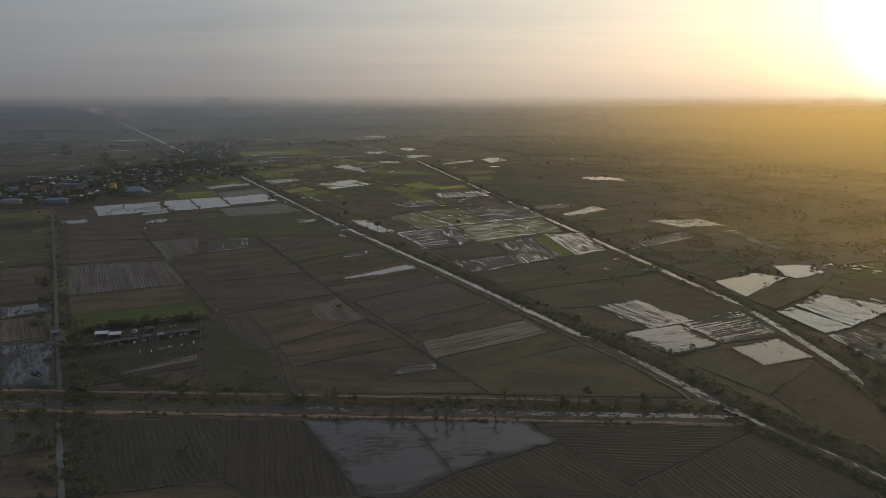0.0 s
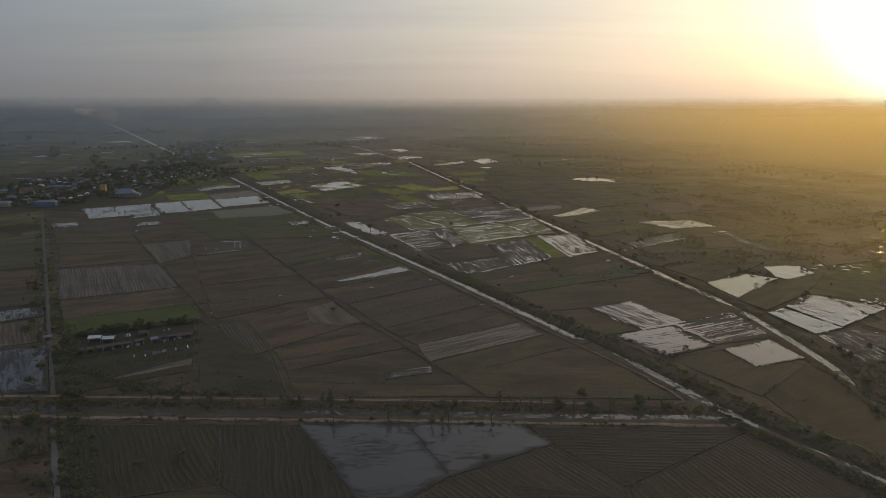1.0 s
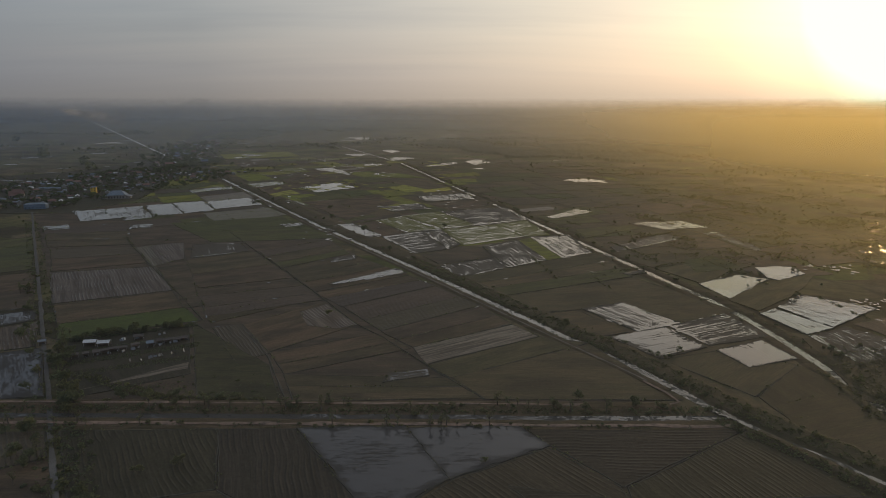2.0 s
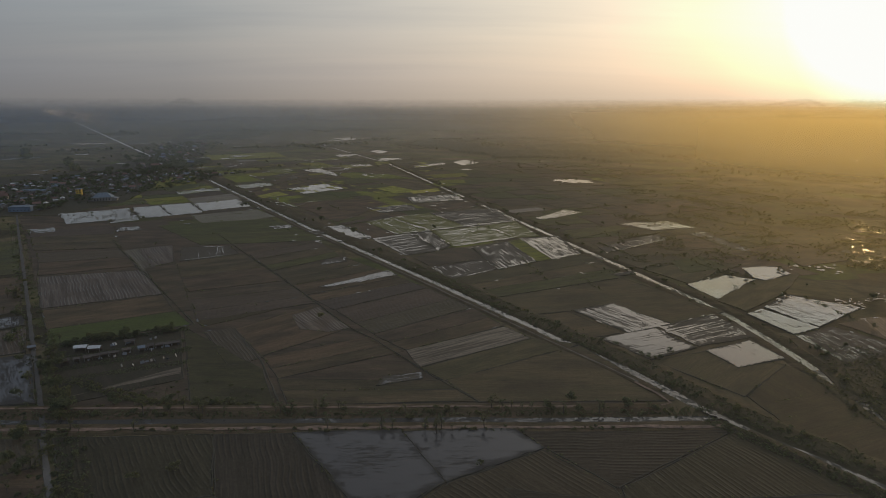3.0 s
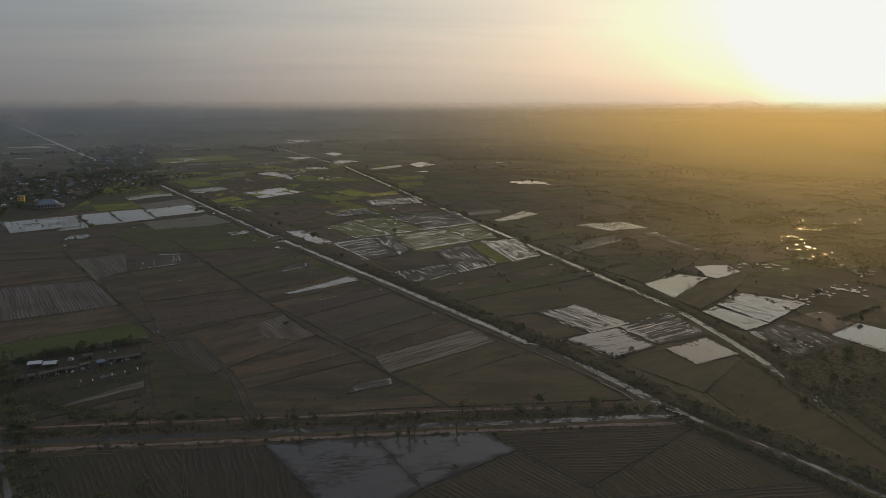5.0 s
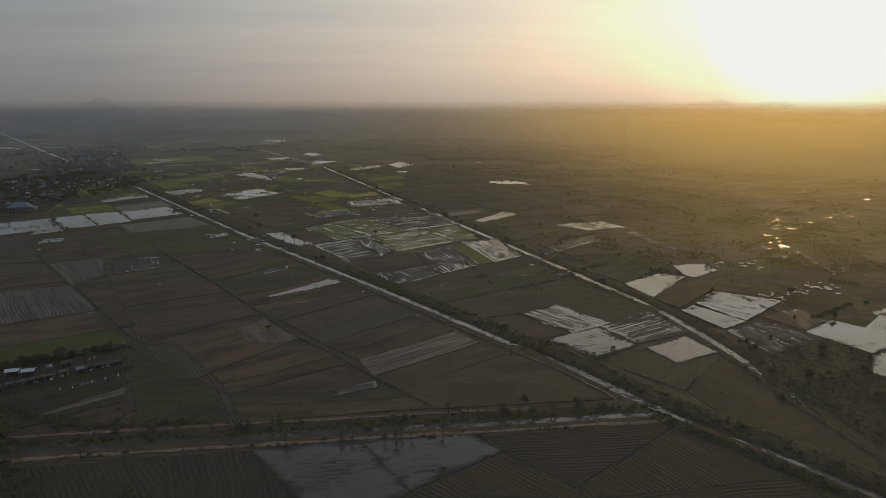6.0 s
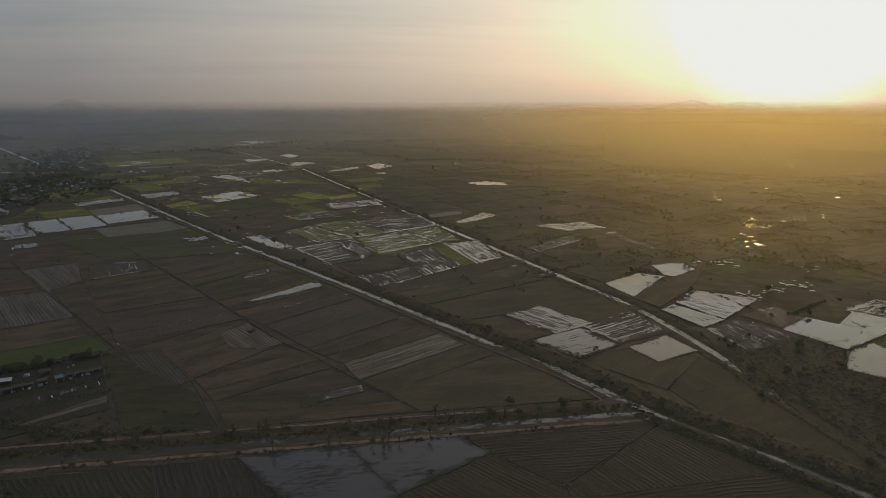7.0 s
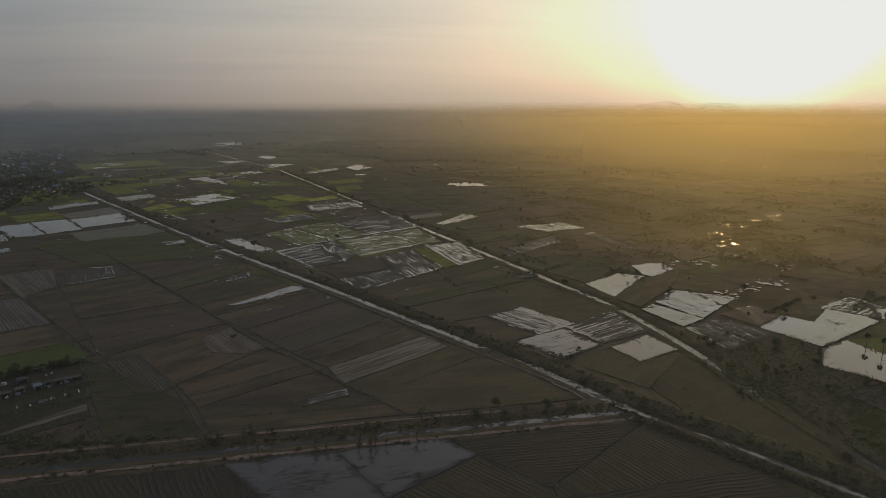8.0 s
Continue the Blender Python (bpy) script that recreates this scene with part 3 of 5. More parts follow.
LOW_A, LOW_B = CANAL_A[7:], CANAL_B[12:]
canal(CANAL_A[:8], 2.7, "narrow straight irrigation canal with weedy water", 0.555)
canal(LOW_A, 1.5, "narrow weedy canal with glints of water", 0.535)
canal(CANAL_B[:9], 2.7, "narrow irrigation canal between grassy banks", 0.55, "canal_b")
canal(CANAL_B[8:13], 2.1, "narrow irrigation canal between weedy banks", 0.54, "canal_b")
canal(LOW_B, 2.0, "overgrown end of a narrow canal", 0.505, "canal_b")
canal(CANAL_C[:5], 3.4, "shallow canal choked with mud", 0.475, "canal_c")
canal(CANAL_C[4:], 2.2, "shallow canal with broken patches of water", 0.52, "canal_c")
bank(CANAL_A[:8], ((-20, 0.0), (-17, 0.35), (-13, 0.6), (-8, 0.75), (-4.2, 0.5), (-1.7, 0.02)), "weedy raised bank along the canal", 1, mat="thicket")
bank(LOW_A, ((-18, 0.0), (-15, 0.3), (-12, 0.6), (-7, 0.7), (-3.6, 0.5), (-0.8, 0.02)), "weedy raised bank along the canal", 1, mat="thicket")
bank((*CANAL_A[:7], (103, 240)), ((1.8, 0.02), (3.6, 0.3), (5.0, 0.42), (7.5, 0.42), (9.0, 0.0)), "raised canal bank carrying a dirt track", 2, 0.8, 0.15)
bank(((122, 206), *LOW_A[1:]), ((0.8, 0.02), (2.6, 0.4), (6.0, 0.6), (9.5, 0.0)), "weedy canal bank below the junction", 2, 0.8, 0.25, mat="thicket")
bank(CANAL_B[:13], ((-11, 0.0), (-8.0, 0.4), (-4.5, 0.5), (-1.9, 0.02)), "low grassy canal bank", 3)
bank(CANAL_B[:13], ((1.9, 0.02), (4.2, 0.3), (6.5, 0.36), (9, 0.0)), "low grassy canal bank", 4, 0.7, 0.15)
bank(LOW_B, ((-9, 0.0), (-6.0, 0.5), (-3.4, 0.4), (-1.3, 0.02)), "overgrown canal bank", 3, mat="thicket")
bank(LOW_B, ((1.4, 0.02), (3.0, 0.35), (5.0, 0.5), (8, 0.0)), "overgrown canal bank", 4, 0.8, 0.25, mat="thicket")
bank((*CANAL_C[:6], (94, 214.7)), ((-13.5, 0.0), (-11.5, 0.85), (-8.0, 0.9), (-5.4, 0.45), (-1.5, 0.02)), "raised weedy bank with a footpath", 5, 0.8, 0.2)
bank(CANAL_C, ((1.2, 0.02), (3.2, 0.32), (8.4, 0.36), (10, 0.0)), "low eroded canal bank", 6, 0.8, 0.12)


def road(points, offset, half, z, mat, label, step=4.0, wob=0.5, seed=0):
    tagged(sweep("road", points, ((offset - half, z), (offset - half * 0.3, z + 0.04), (offset + half * 0.3, z + 0.04), (offset + half, z)), mat, step, wob, 0.02, seed=seed),
           label, "road", kind="structure")


road((*CANAL_A[:7], (99, 250)), 6.2, 0.45, 0.48, M["wheel"], "worn wheel track on the canal bank", seed=1, wob=0.8)
road(((58, 226.2), (92, 224.4), (99, 227), (97, 236), (92, 247)), 0, 0.6, 0.7, M["track"], "earth path bending onto the main canal bank", 2.0, 0.5, seed=4)
road(CANAL_C[:6], -9.6, 0.55, 1.0, M["track"], "reddish earth path on a canal bank", 2.5, 0.9, seed=3)
road(CANAL_C[2:], 6.0, 1.0, 0.46, M["track"], "reddish earth path beside a canal", 2.5, 1.4, seed=5)
LEFT_ROAD = ((-420, 695), (-357, 588), (-243, 396), (-184, 296), (-149, 237), (-132, 207), (-107, 165), (-80, 120))
road(LEFT_ROAD[:6], 0, 0.95, 0.4, M["road"], "straight dull earth road between fields", seed=7)
road(((-136.5, 214), *LEFT_ROAD[5:]), 0, 0.85, 0.42, M["dusty"], "pale dusty end of an earth road", seed=7)
road(((-570, 1465), (-596, 1512), (-1278, 2757), (-2180, 4400)), 0, 3.2, 0.3, M["paved"], "pale straight highway across the plain", 40.0, 0.3, seed=8)
road(((-471, 1211), (-640, 1941), (-1100, 3780)), 0, 4.0, 0.3, M["road"], "village road lined with houses and trees", 40.0, 0.8, seed=9)


def levee(points, width, height, label, seed):
    h = width / 2
    tagged(sweep("levee", points, ((-h, 0), (-h * 0.4, height), (h * 0.4, height), (h, 0)), M["bund"], 3.0, 0.7, 0.3, seed=seed), label, "levee", kind="structure")


levee(((-175, 577), (-140, 513), (-101, 443), (-70, 388), (-36, 323), (-20, 302), (5, 260), (23, 233)), 1.0, 0.45, "grassy levee between two rows of fields", 1)
levee(((-262, 560), (-235, 514), (-159, 395), (-120, 333)), 0.9, 0.4, "overgrown levee between fields", 2)
levee(((-99, 326.5), (-73.5, 280.5), (-65, 258), (-57, 237.5)), 1.0, 0.3, "low worn levee between fields", 3)

# ---- paddy fields ----
# broad tracts that the single fields lie in
field("brown", (-140, 238), (90, 228), (62, 296), (-20, 425), (-106, 585), (-312, 985), (-415, 690), (-237, 398), bunds=False)
field("brown", (-128, 208), (104, 204), (128, 160), (146, 124), (70, 100), (-72, 118), bunds=False)
field("olive", (130, 250), (172, 200), (172, 285), (172, 335), (150, 394), (97, 615), (42, 876), (-48, 1270), (-280, 1010), (-80, 612), (8, 445), (72, 340), (105, 280), bunds=False)


def patchwork(corner, turn, cols, u0, u1, reach, kinds, seed, lo, hi):
    """Plain parcels side by side: columns along a canal, cut across at uneven steps."""
    rng = random.Random(seed)
    ca, sa = math.cos(radians(turn)), math.sin(radians(turn))

    def at(u, v):
        return corner[0] + u * ca + v * sa, corner[1] + u * sa - v * ca

    for v0, v1 in zip(cols, cols[1:]):
        u = u0 + rng.uniform(0, lo)
        while u < u1:
            w = rng.uniform(lo, hi)
            kind = rng.choice(kinds)
            if v1 <= reach(u):
                k = rng.uniform(-3, 3)
                field(kind, at(u, v0 + 1), at(u, v1 - 1), at(u + w - 1.5, v1 - 1 + k), at(u + w - 1.5, v0 + 1 + k), level=rng.uniform(0.43, 0.455) if kind in LEVEL else None, bunds=False, edged=rng.random() < 0.3)
            u += w


FAR_KINDS = ("brown",) * 5 + ("olive",) * 5 + ("darkgreen",) * 5 + ("green", "green", "green", "furrow", "greyfield", "wetgreen")
patchwork((13, 409), 117.7, (20, 62, 110, 150, 205, 250, 305), 60, 1000, lambda u: 118 + u * 0.27, FAR_KINDS, 51, 22, 58)
patchwork((166, 385), 102.8, (16, 70, 125, 190, 260, 340), 0, 900, lambda u: 180 + u * 0.25, ("brown",) * 3 + ("olive",) * 4 + ("darkgreen", "darkgreen", "scrubland", "scrubland"), 52, 30, 75)
patchwork((-98, 605), 117.7, (-160, -112, -64, -14), 60, 480, lambda u: 400, ("brown",) * 3 + ("olive", "darkgreen", "darkgreen", "green", "furrow"), 53, 24, 50)
field("flood", (90.5, 345.5), (110.5, 306.5), (138, 319), (117, 356), level=0.512)
field("flood", (127, 312.5), (93, 299.5), (108.5, 271), (136.5, 284.5), level=0.545)
field("flood", (172, 334), (129.5, 315), (139, 286), (175, 298), level=0.478)
field("pond", (139.5, 280.5), (144.5, 260), (172.5, 269), (168, 292.5), level=0.63)
field("pond", (180.5, 394), (185.5, 361), (232.5, 403), (217.5, 414.5), level=0.65)
field("pond", (240, 434.5), (234, 407.5), (238.5, 400.5), (266, 415.5), (268.5, 435.5), level=0.67)
field("flood", (189, 333.5), (195.5, 300), (215.5, 308.5), (203, 340.5), level=0.545)
field("flood", (205.5, 344.5), (216.5, 310), (262, 340), (233.5, 367), level=0.54)
field("flood", (195.5, 298), (197, 261), (241, 277.5), (223.5, 309.5), level=0.45)
field("furrow", (230, 314.5), (238.5, 289.5), (263, 302), (263.5, 323.5))
field("pond", (236.5, 288), (265.5, 302.5), (274.5, 288.5), (302.5, 308), (317, 302), (312.5, 279.5), (268, 262), (247.5, 254.5), level=0.61)
field("pond", (228, 234), (245.5, 252.5), (268.5, 260), (272, 229), (265, 211.5), (244.5, 205.5), level=0.605)
field("flood", (303, 311.5), (318, 282), (341, 300), (339.5, 325), level=0.48)
field("flood", (205, 609), (228, 574), (275, 585), (263, 621), level=0.51)
field("flood", (155, 505), (156, 486), (230, 537), (223, 558), level=0.45)
field("flood", (256, 558), (269, 486), (280, 494), (273, 563), level=0.45)
field("olive", (132.5, 231.5), (168, 261.5), (138.5, 279.5), (108.5, 270.5))
field("thicket", (133.5, 231.5), (135.5, 213), (169, 217), (179, 231), (168, 261.5))
field("pond", (-53, 547), (-81, 610.5), (-67, 617.5), (-36, 557), level=0.575)
field("brown", (-34, 554), (-64, 616), (-45, 631.5), (-12.5, 569.5))
field("flood", (-34.5, 552), (1.5, 574.5), (21, 500.5), (-5.5, 487), level=0.461)
field("flood", (22, 502.5), (3, 577), (18.5, 582), (32.5, 517.5), level=0.461)
field("wetgreen", (-12.5, 572), (-45, 631.5), (-18.5, 658), (16.5, 585), level=0.444)
field("wetgreen", (-17.5, 659.5), (20.5, 682.5), (53, 604.5), (18, 586.5), level=0.440)
field("wetgreen", (19.5, 583.5), (73, 607), (91, 549), (34, 515), level=0.471)
field("wetgreen", (74, 608.5), (106.5, 628), (116, 553.5), (92, 549), level=0.456)
field("flood", (22.5, 684), (100, 712), (107, 631.5), (54, 606), level=0.451)
field("brown", (33, 513), (47.5, 507.5), (55.5, 472.5), (12.5, 452), (0.5, 479))
field("flood", (24.5, 415.5), (14, 448.5), (54.5, 470.5), (61, 441), level=0.445)
field("brown", (-72.5, 625.5), (-24, 676), (-18.5, 661.5), (-64, 619))
field("brown", (-142.5, 761), (-49.5, 797.5), (-23, 744.5), (-74, 635.5))
field("darkgreen", (-150.5, 790), (-121, 831), (-80, 819.5), (-69.5, 798), (-142, 766))
field("thicket", (-471, 686), (-374.5, 687.5), (-344, 780), (-365, 935.5), (-366, 1114.5), (-510, 1661.5), (-999.5, 3393), (-1101.5, 3399.5), (-568, 1443), (-583, 1120.5), (-691.5, 1018.5), bunds=False)
# flat dark strip added to stand in for the darkness of a ditch
field("thicket", (-121.5, 340), (-100, 361.5), (-71, 380), (-64.5, 369), (-93, 346.5), (-114.5, 328.5), bunds=False)
field("darkgreen", (444, 532.5), (532, 553), (485.5, 487.5), (415.5, 473.5))
field("darkgreen", (567.5, 632.5), (669.5, 634.5), (626, 585), (533, 577.5))
field("brown", (419, 453.5), (503.5, 470), (480.5, 427), (393.5, 397.5))
field("furrow", (224, 230), (234.5, 205.5), (215.5, 188.5), (213, 205))
field("flood", (299, 309), (334.5, 323.5), (337, 306.5), (317, 282.5), level=0.475)
field("furrowwide", (248, 322.5), (239, 292.5), (263, 302), (261, 324))
field("flood", (50, 510), (61.5, 440.5), (94, 461), (83, 534), level=0.461)
field("green", (94, 461), (107, 468), (96, 542), (83, 534))
field("flood", (96, 544), (107, 468), (134, 485), (133, 556), level=0.493)
field("flood", (-4, 804), (5, 755), (68, 778), (63, 830), level=0.495)
field("greengold", (-18, 841), (17, 859), (-23, 922), (-45, 889))
field("green", (-40, 793), (-6, 830), (-42, 871), (-59, 836))
field("pond", (-170, 896), (-134, 842), (-89, 896), (-122, 950), level=0.76)
field("flood", (-190, 1157), (-115, 1052), (-113, 1070), (-157, 1179))
field("green", (-89, 1018), (-45, 1035), (-87, 1107), (-124, 1088))
field("flood", (94, 1299), (108, 1225), (148, 1286), (124, 1355))
field("pond", (-93, 1608), (-63, 1532), (-43, 1589), (-71, 1650))
field("green", (50, 908), (76, 928), (48, 956), (26, 935))
field("pond", (-258, 765), (-229, 709), (-185, 738), (-213, 799), level=0.59)
field("flood", (-294, 756), (-252, 682), (-226, 701), (-262, 770), level=0.565)
field("flood", (-317, 738), (-280, 667), (-254, 682), (-293, 752), level=0.57)
field("flood", (-375, 697), (-340, 637), (-284, 667), (-318, 734), level=0.53)
field("greyfield", (-199, 620), (-142, 670), (-172, 717), (-234, 682))
field("flood", (-310, 660), (-299, 640), (-276, 657), (-283, 671))
field("wetgreen", (-299, 842), (-256, 883), (-267, 909), (-314, 871), level=0.5)
field("wetgreen", (-232, 896), (-193, 936), (-213, 964), (-254, 936))
field("greengold", (-186, 804), (-157, 836), (-189, 889), (-207, 848))
field("green", (-408, 1367), (-266, 1445), (-320, 1587), (-459, 1494))
field("green", (-362, 909), (-313, 957), (-345, 1043), (-384, 987))
field("darkgreen", (-178, 534), (-73, 548), (-107, 599), (-209, 575))
field("darkgreen", (-209, 575), (-107, 599), (-147, 659), (-246, 623))
field("brown", (-306, 519), (-240, 527), (-255, 556), (-321, 544))
field("brown", (-321, 544), (-255, 556), (-271, 587), (-338, 573))
field("furrow", (-338, 573), (-271, 587), (-290, 624), (-358, 606))
field("flood", (-361, 609), (-350, 591), (-332, 600), (-342, 615))
field("brown", (-260, 440), (-202, 465), (-221, 493), (-280, 477))
field("furrow", (-280, 477), (-221, 493), (-237, 518), (-299, 510))
field("furrowwide", (-234, 514), (-189, 439), (-183, 459), (-225, 523))
field("furrowwide", (-225, 523), (-192, 461), (-180, 475), (-202, 534))
field("flood", (-191, 525), (-176, 477), (-137, 499), (-152, 527), level=0.42)
field("furrowwide", (-258.5, 436.5), (-218.5, 365.5), (-157.5, 391.5), (-193, 452))
field("brown", (-196, 329.5), (-138, 354), (-156.5, 389), (-216, 362))
field("grass", (-183.5, 306), (-122, 332.5), (-138.5, 356), (-195, 329.5))
field("brown", (-138, 354), (-128.5, 359), (-178, 474), (-194, 456))
field("brown", (-145, 395.5), (-87.5, 418.5), (-109, 456), (-159.5, 429.5))
field("brown", (-159.5, 429.5), (-109, 456), (-136, 501), (-177, 470))
field("furrow", (-120.5, 338.5), (-60.5, 367.5), (-68, 381.5), (-127.5, 355))
field("furrow", (-127.5, 355), (-68, 381.5), (-77.5, 399.5), (-137.5, 377))
field("brown", (-137.5, 377), (-77.5, 399.5), (-84.5, 412.5), (-144, 392.5))
field("brown", (-74.5, 286), (-36, 322.5), (-61, 362), (-97, 324))
field("furrow", (-111.5, 320.5), (-87, 275), (-73.5, 284.5), (-97.5, 326))
field("brown", (-62, 260.5), (-7.5, 288), (-14, 297.5), (-67, 271))
field("brown", (-67, 271), (-14, 297.5), (-22.5, 310.5), (-73.5, 284.5))
field("brown", (-53, 234.5), (22.5, 234), (16.5, 244.5), (-58, 248))
field("brown", (-58, 248), (16.5, 244.5), (11, 254), (-62, 259.5))
field("scrubland", (-92, 238.5), (-58.5, 235), (-70.5, 270), (-124.5, 329))
field("olive", (22.5, 233), (102, 229.5), (80.5, 291), (11, 254))
field("olive", (10.5, 254), (80, 292), (58, 301.5), (0.5, 267.5))
field("mud", (0.5, 269), (57.5, 302), (47, 320), (-6, 289))
field("brown", (-6, 289.5), (46.5, 321), (40.5, 335), (-13.5, 299.5))
field("brown", (-13.5, 299.5), (40.5, 335), (33, 352.5), (-22.5, 312))
field("furrow", (-22.5, 313), (32.5, 353.5), (22, 371), (-33, 330))
field("furrow", (-33, 330), (22, 371), (8, 394), (-46.5, 353))
field("furrow", (-48, 354), (7.5, 395.5), (-2, 409.5), (-59, 370.5))
field("brown", (-59, 370.5), (-2, 409.5), (-9, 419.5), (-67, 382))
field("pond", (-62.5, 401.5), (-57.5, 400), (-11, 428.5), (-18.5, 439.5), level=0.575)
field("darkgreen", (-101, 445), (-57, 488), (-63, 502), (-109, 460))
field("brown", (-109, 460), (-63, 502), (-72, 522), (-120, 479))
field("furrow", (-120, 479), (-72, 522), (-80, 540), (-130, 499))
field("brown", (-68, 384.5), (-10, 422.5), (-26, 445), (-79.5, 406))
field("brown", (-79.5, 406), (-26, 445), (-38, 461), (-88, 421.5))
field("brown", (-88, 421.5), (-38, 461), (-54, 484), (-99.5, 443.5))
field("greywet", (-243.5, 344.5), (-229.5, 323.5), (-211, 337), (-220.5, 352.5), level=0.505)
field("furrowwide", (-228, 321), (-207.5, 290), (-189, 297.5), (-209, 333.5))
field("greywet", (-205.5, 287), (-174, 239.5), (-154, 242), (-184.5, 294.5), level=0.505)
field("brown", (-247, 349.5), (-226, 360), (-248, 399), (-271.5, 386))
field("brown", (-271.5, 386), (-248, 399), (-271.5, 440), (-297, 424.5))
field("darkgreen", (-302, 432.5), (-277, 448), (-297, 483), (-324, 465))
field("darkgreen", (-324, 465), (-297, 483), (-323, 528), (-351, 506))
field("darkgreen", (-351, 506), (-323, 528), (-343, 562), (-372, 537))
field("greywet", (-8.5, 212.5), (-47.5, 212.5), (-21, 166.5), (-7.5, 166), (6, 179))
field("greywet", (32.5, 212), (-8, 211), (6, 178.5), (41.5, 197), level=0.552)
field("furrowgreen", (34.5, 210.5), (115, 205.5), (59.5, 172.5), (42, 197))
field("furrowgreen", (131, 164.5), (120.5, 193.5), (115, 204), (60.5, 172), (60, 165.5))
field("furrowgreen", (58.5, 172), (41, 195.5), (6.5, 177.5), (-5, 166), (59, 165.5))
field("furrowgreen", (-132.5, 213.5), (-105, 167), (-66, 176), (-76, 213))
field("furrowgreen", (-75.5, 213), (-65, 175.5), (-54, 166.5), (-21.5, 166.5), (-48, 212))
field("furrow", (-157, 214), (-140.5, 189.5), (-127.5, 196), (-137.5, 213.5))
field("brown", (-126, 167.5), (-110, 167.5), (-126.5, 195.5), (-140, 188.5))
field("olive", (190.5, 337.5), (230.5, 367.5), (277, 420), (233.5, 397.5), (178, 377.5))
field("olive", (182.5, 395.5), (240, 439), (228, 460), (166.5, 435))
field("olive", (166.5, 435), (228, 460), (212, 490), (145, 491))
field("darkgreen", (191.5, 421), (230.5, 436), (226, 471), (196, 456))
field("thicket", (173.5, 226.5), (201.5, 207.5), (238.5, 210.5), (229, 236), (245.5, 255), (236.5, 288), (190, 294.5))
field("thicket", (136, 223.5), (166, 233.5), (171, 208.5), (168, 168.5), (171.5, 142.5), (158.5, 151.5), (147, 177.5), (134, 200.5), bunds=False)
field("thicket", (169.5, 188), (156.5, 147.5), (233, 223.5), (236.5, 243), (229, 266.5), (184, 239.5))
field("farmyard", (-182.5, 303.5), (-144.5, 239), (-103, 262.5), (-125.5, 327))
field("green", (-73, 1018), (10, 1011), (-38, 1081), (-86, 1051))
field("greengold", (6, 837), (44, 862), (42, 891), (1, 865))
field("green", (49, 942), (88, 952), (88, 996), (47, 985))
field("green", (44, 1015), (102, 1042), (98, 1095), (37, 1057))
field("flood", (12, 1224), (13, 1181), (79, 1253), (76, 1290), level=0.5)
field("flood", (-50, 723), (-29, 687), (10, 705), (3, 742), level=0.46)
field("darkgreen", (-88, 801), (-60, 823), (-75, 867), (-108, 853))
field("wetgreen", (136, 637), (191, 677), (177, 701), (131, 647), level=0.53)
field("darkgreen", (306, 1067), (342, 1064), (364, 1119), (312, 1123))
field("green", (292, 977), (305, 961), (310, 999), (294, 1008))
field("greyfield", (113, 677), (156, 696), (147, 716), (107, 696))
field("darkgreen", (143, 540), (208, 584), (203, 602), (145, 579))
field("darkgreen", (-323, 868), (-300, 917), (-323, 963), (-343, 903))
field("greyfield", (-256, 767), (-202, 802), (-232, 854), (-277, 804))
field("flood", (-281, 614), (-273, 597), (-256, 603), (-264, 620))
field("flood", (-356, 605), (-348, 592), (-334, 603), (-344, 620), level=0.5)
field("brown", (-202, 815), (-114, 994), (-160, 1050), (-221, 851))
field("brown", (-221, 851), (-160, 1050), (-192, 1088), (-233, 877))
field("green", (-373, 994), (-344, 1052), (-357, 1079), (-384, 1035))
field("darkgreen", (-91, 942), (-42, 971), (-72, 1026), (-115, 1002))
field("brown", (38, 688), (115, 768), (82, 819), (14, 737))
field("darkgreen", (106, 835), (157, 870), (140, 915), (95, 876))
field("brown", (176, 691), (282, 758), (259, 819), (158, 759))
field("darkgreen", (158, 641), (209, 676), (188, 715), (143, 684))
field("brown", (256, 654), (357, 702), (347, 768), (249, 723))
field("darkgreen", (262, 490), (322, 515), (319, 553), (259, 533))
field("brown", (287, 435.5), (334, 452), (354, 499), (293, 490))
field("darkgreen", (48.5, 372), (142.5, 413), (142.5, 436.5), (41.5, 386.5))
field("olive", (41.5, 386.5), (142.5, 436.5), (142, 459), (35, 400.5))
field("olive", (35, 400.5), (142, 459), (142, 485), (27, 417))
field("olive", (63, 338.5), (89.5, 344), (115, 354.5), (139, 319.5), (178, 337.5), (142.5, 410.5), (49, 370))
field("olive", (84.5, 299), (105.5, 306.5), (88, 342), (64.5, 336.5))
field("furrowwide", (-56.5, 359.5), (-36, 322.5), (-46, 316.5), (-62, 322), (-70, 345))
field("flood", (-18.5, 250), (1, 256.5), (0.5, 263), (-16, 259), level=0.45)
field("flood", (-68, 460), (-50, 469), (-54, 482), (-68, 475), level=0.46)
field("flood", (-137, 611), (-129, 599), (-112, 610), (-121, 623), level=0.47)
field("flood", (-94, 587), (-87, 573), (-67, 581), (-75, 598), level=0.45)
field("flood", (141.5, 416.5), (156, 421), (156.5, 429), (139, 421), level=0.46)
field("furrowgreen", (131, 165), (60, 165), (24, 174), (70, 100), (150, 120))


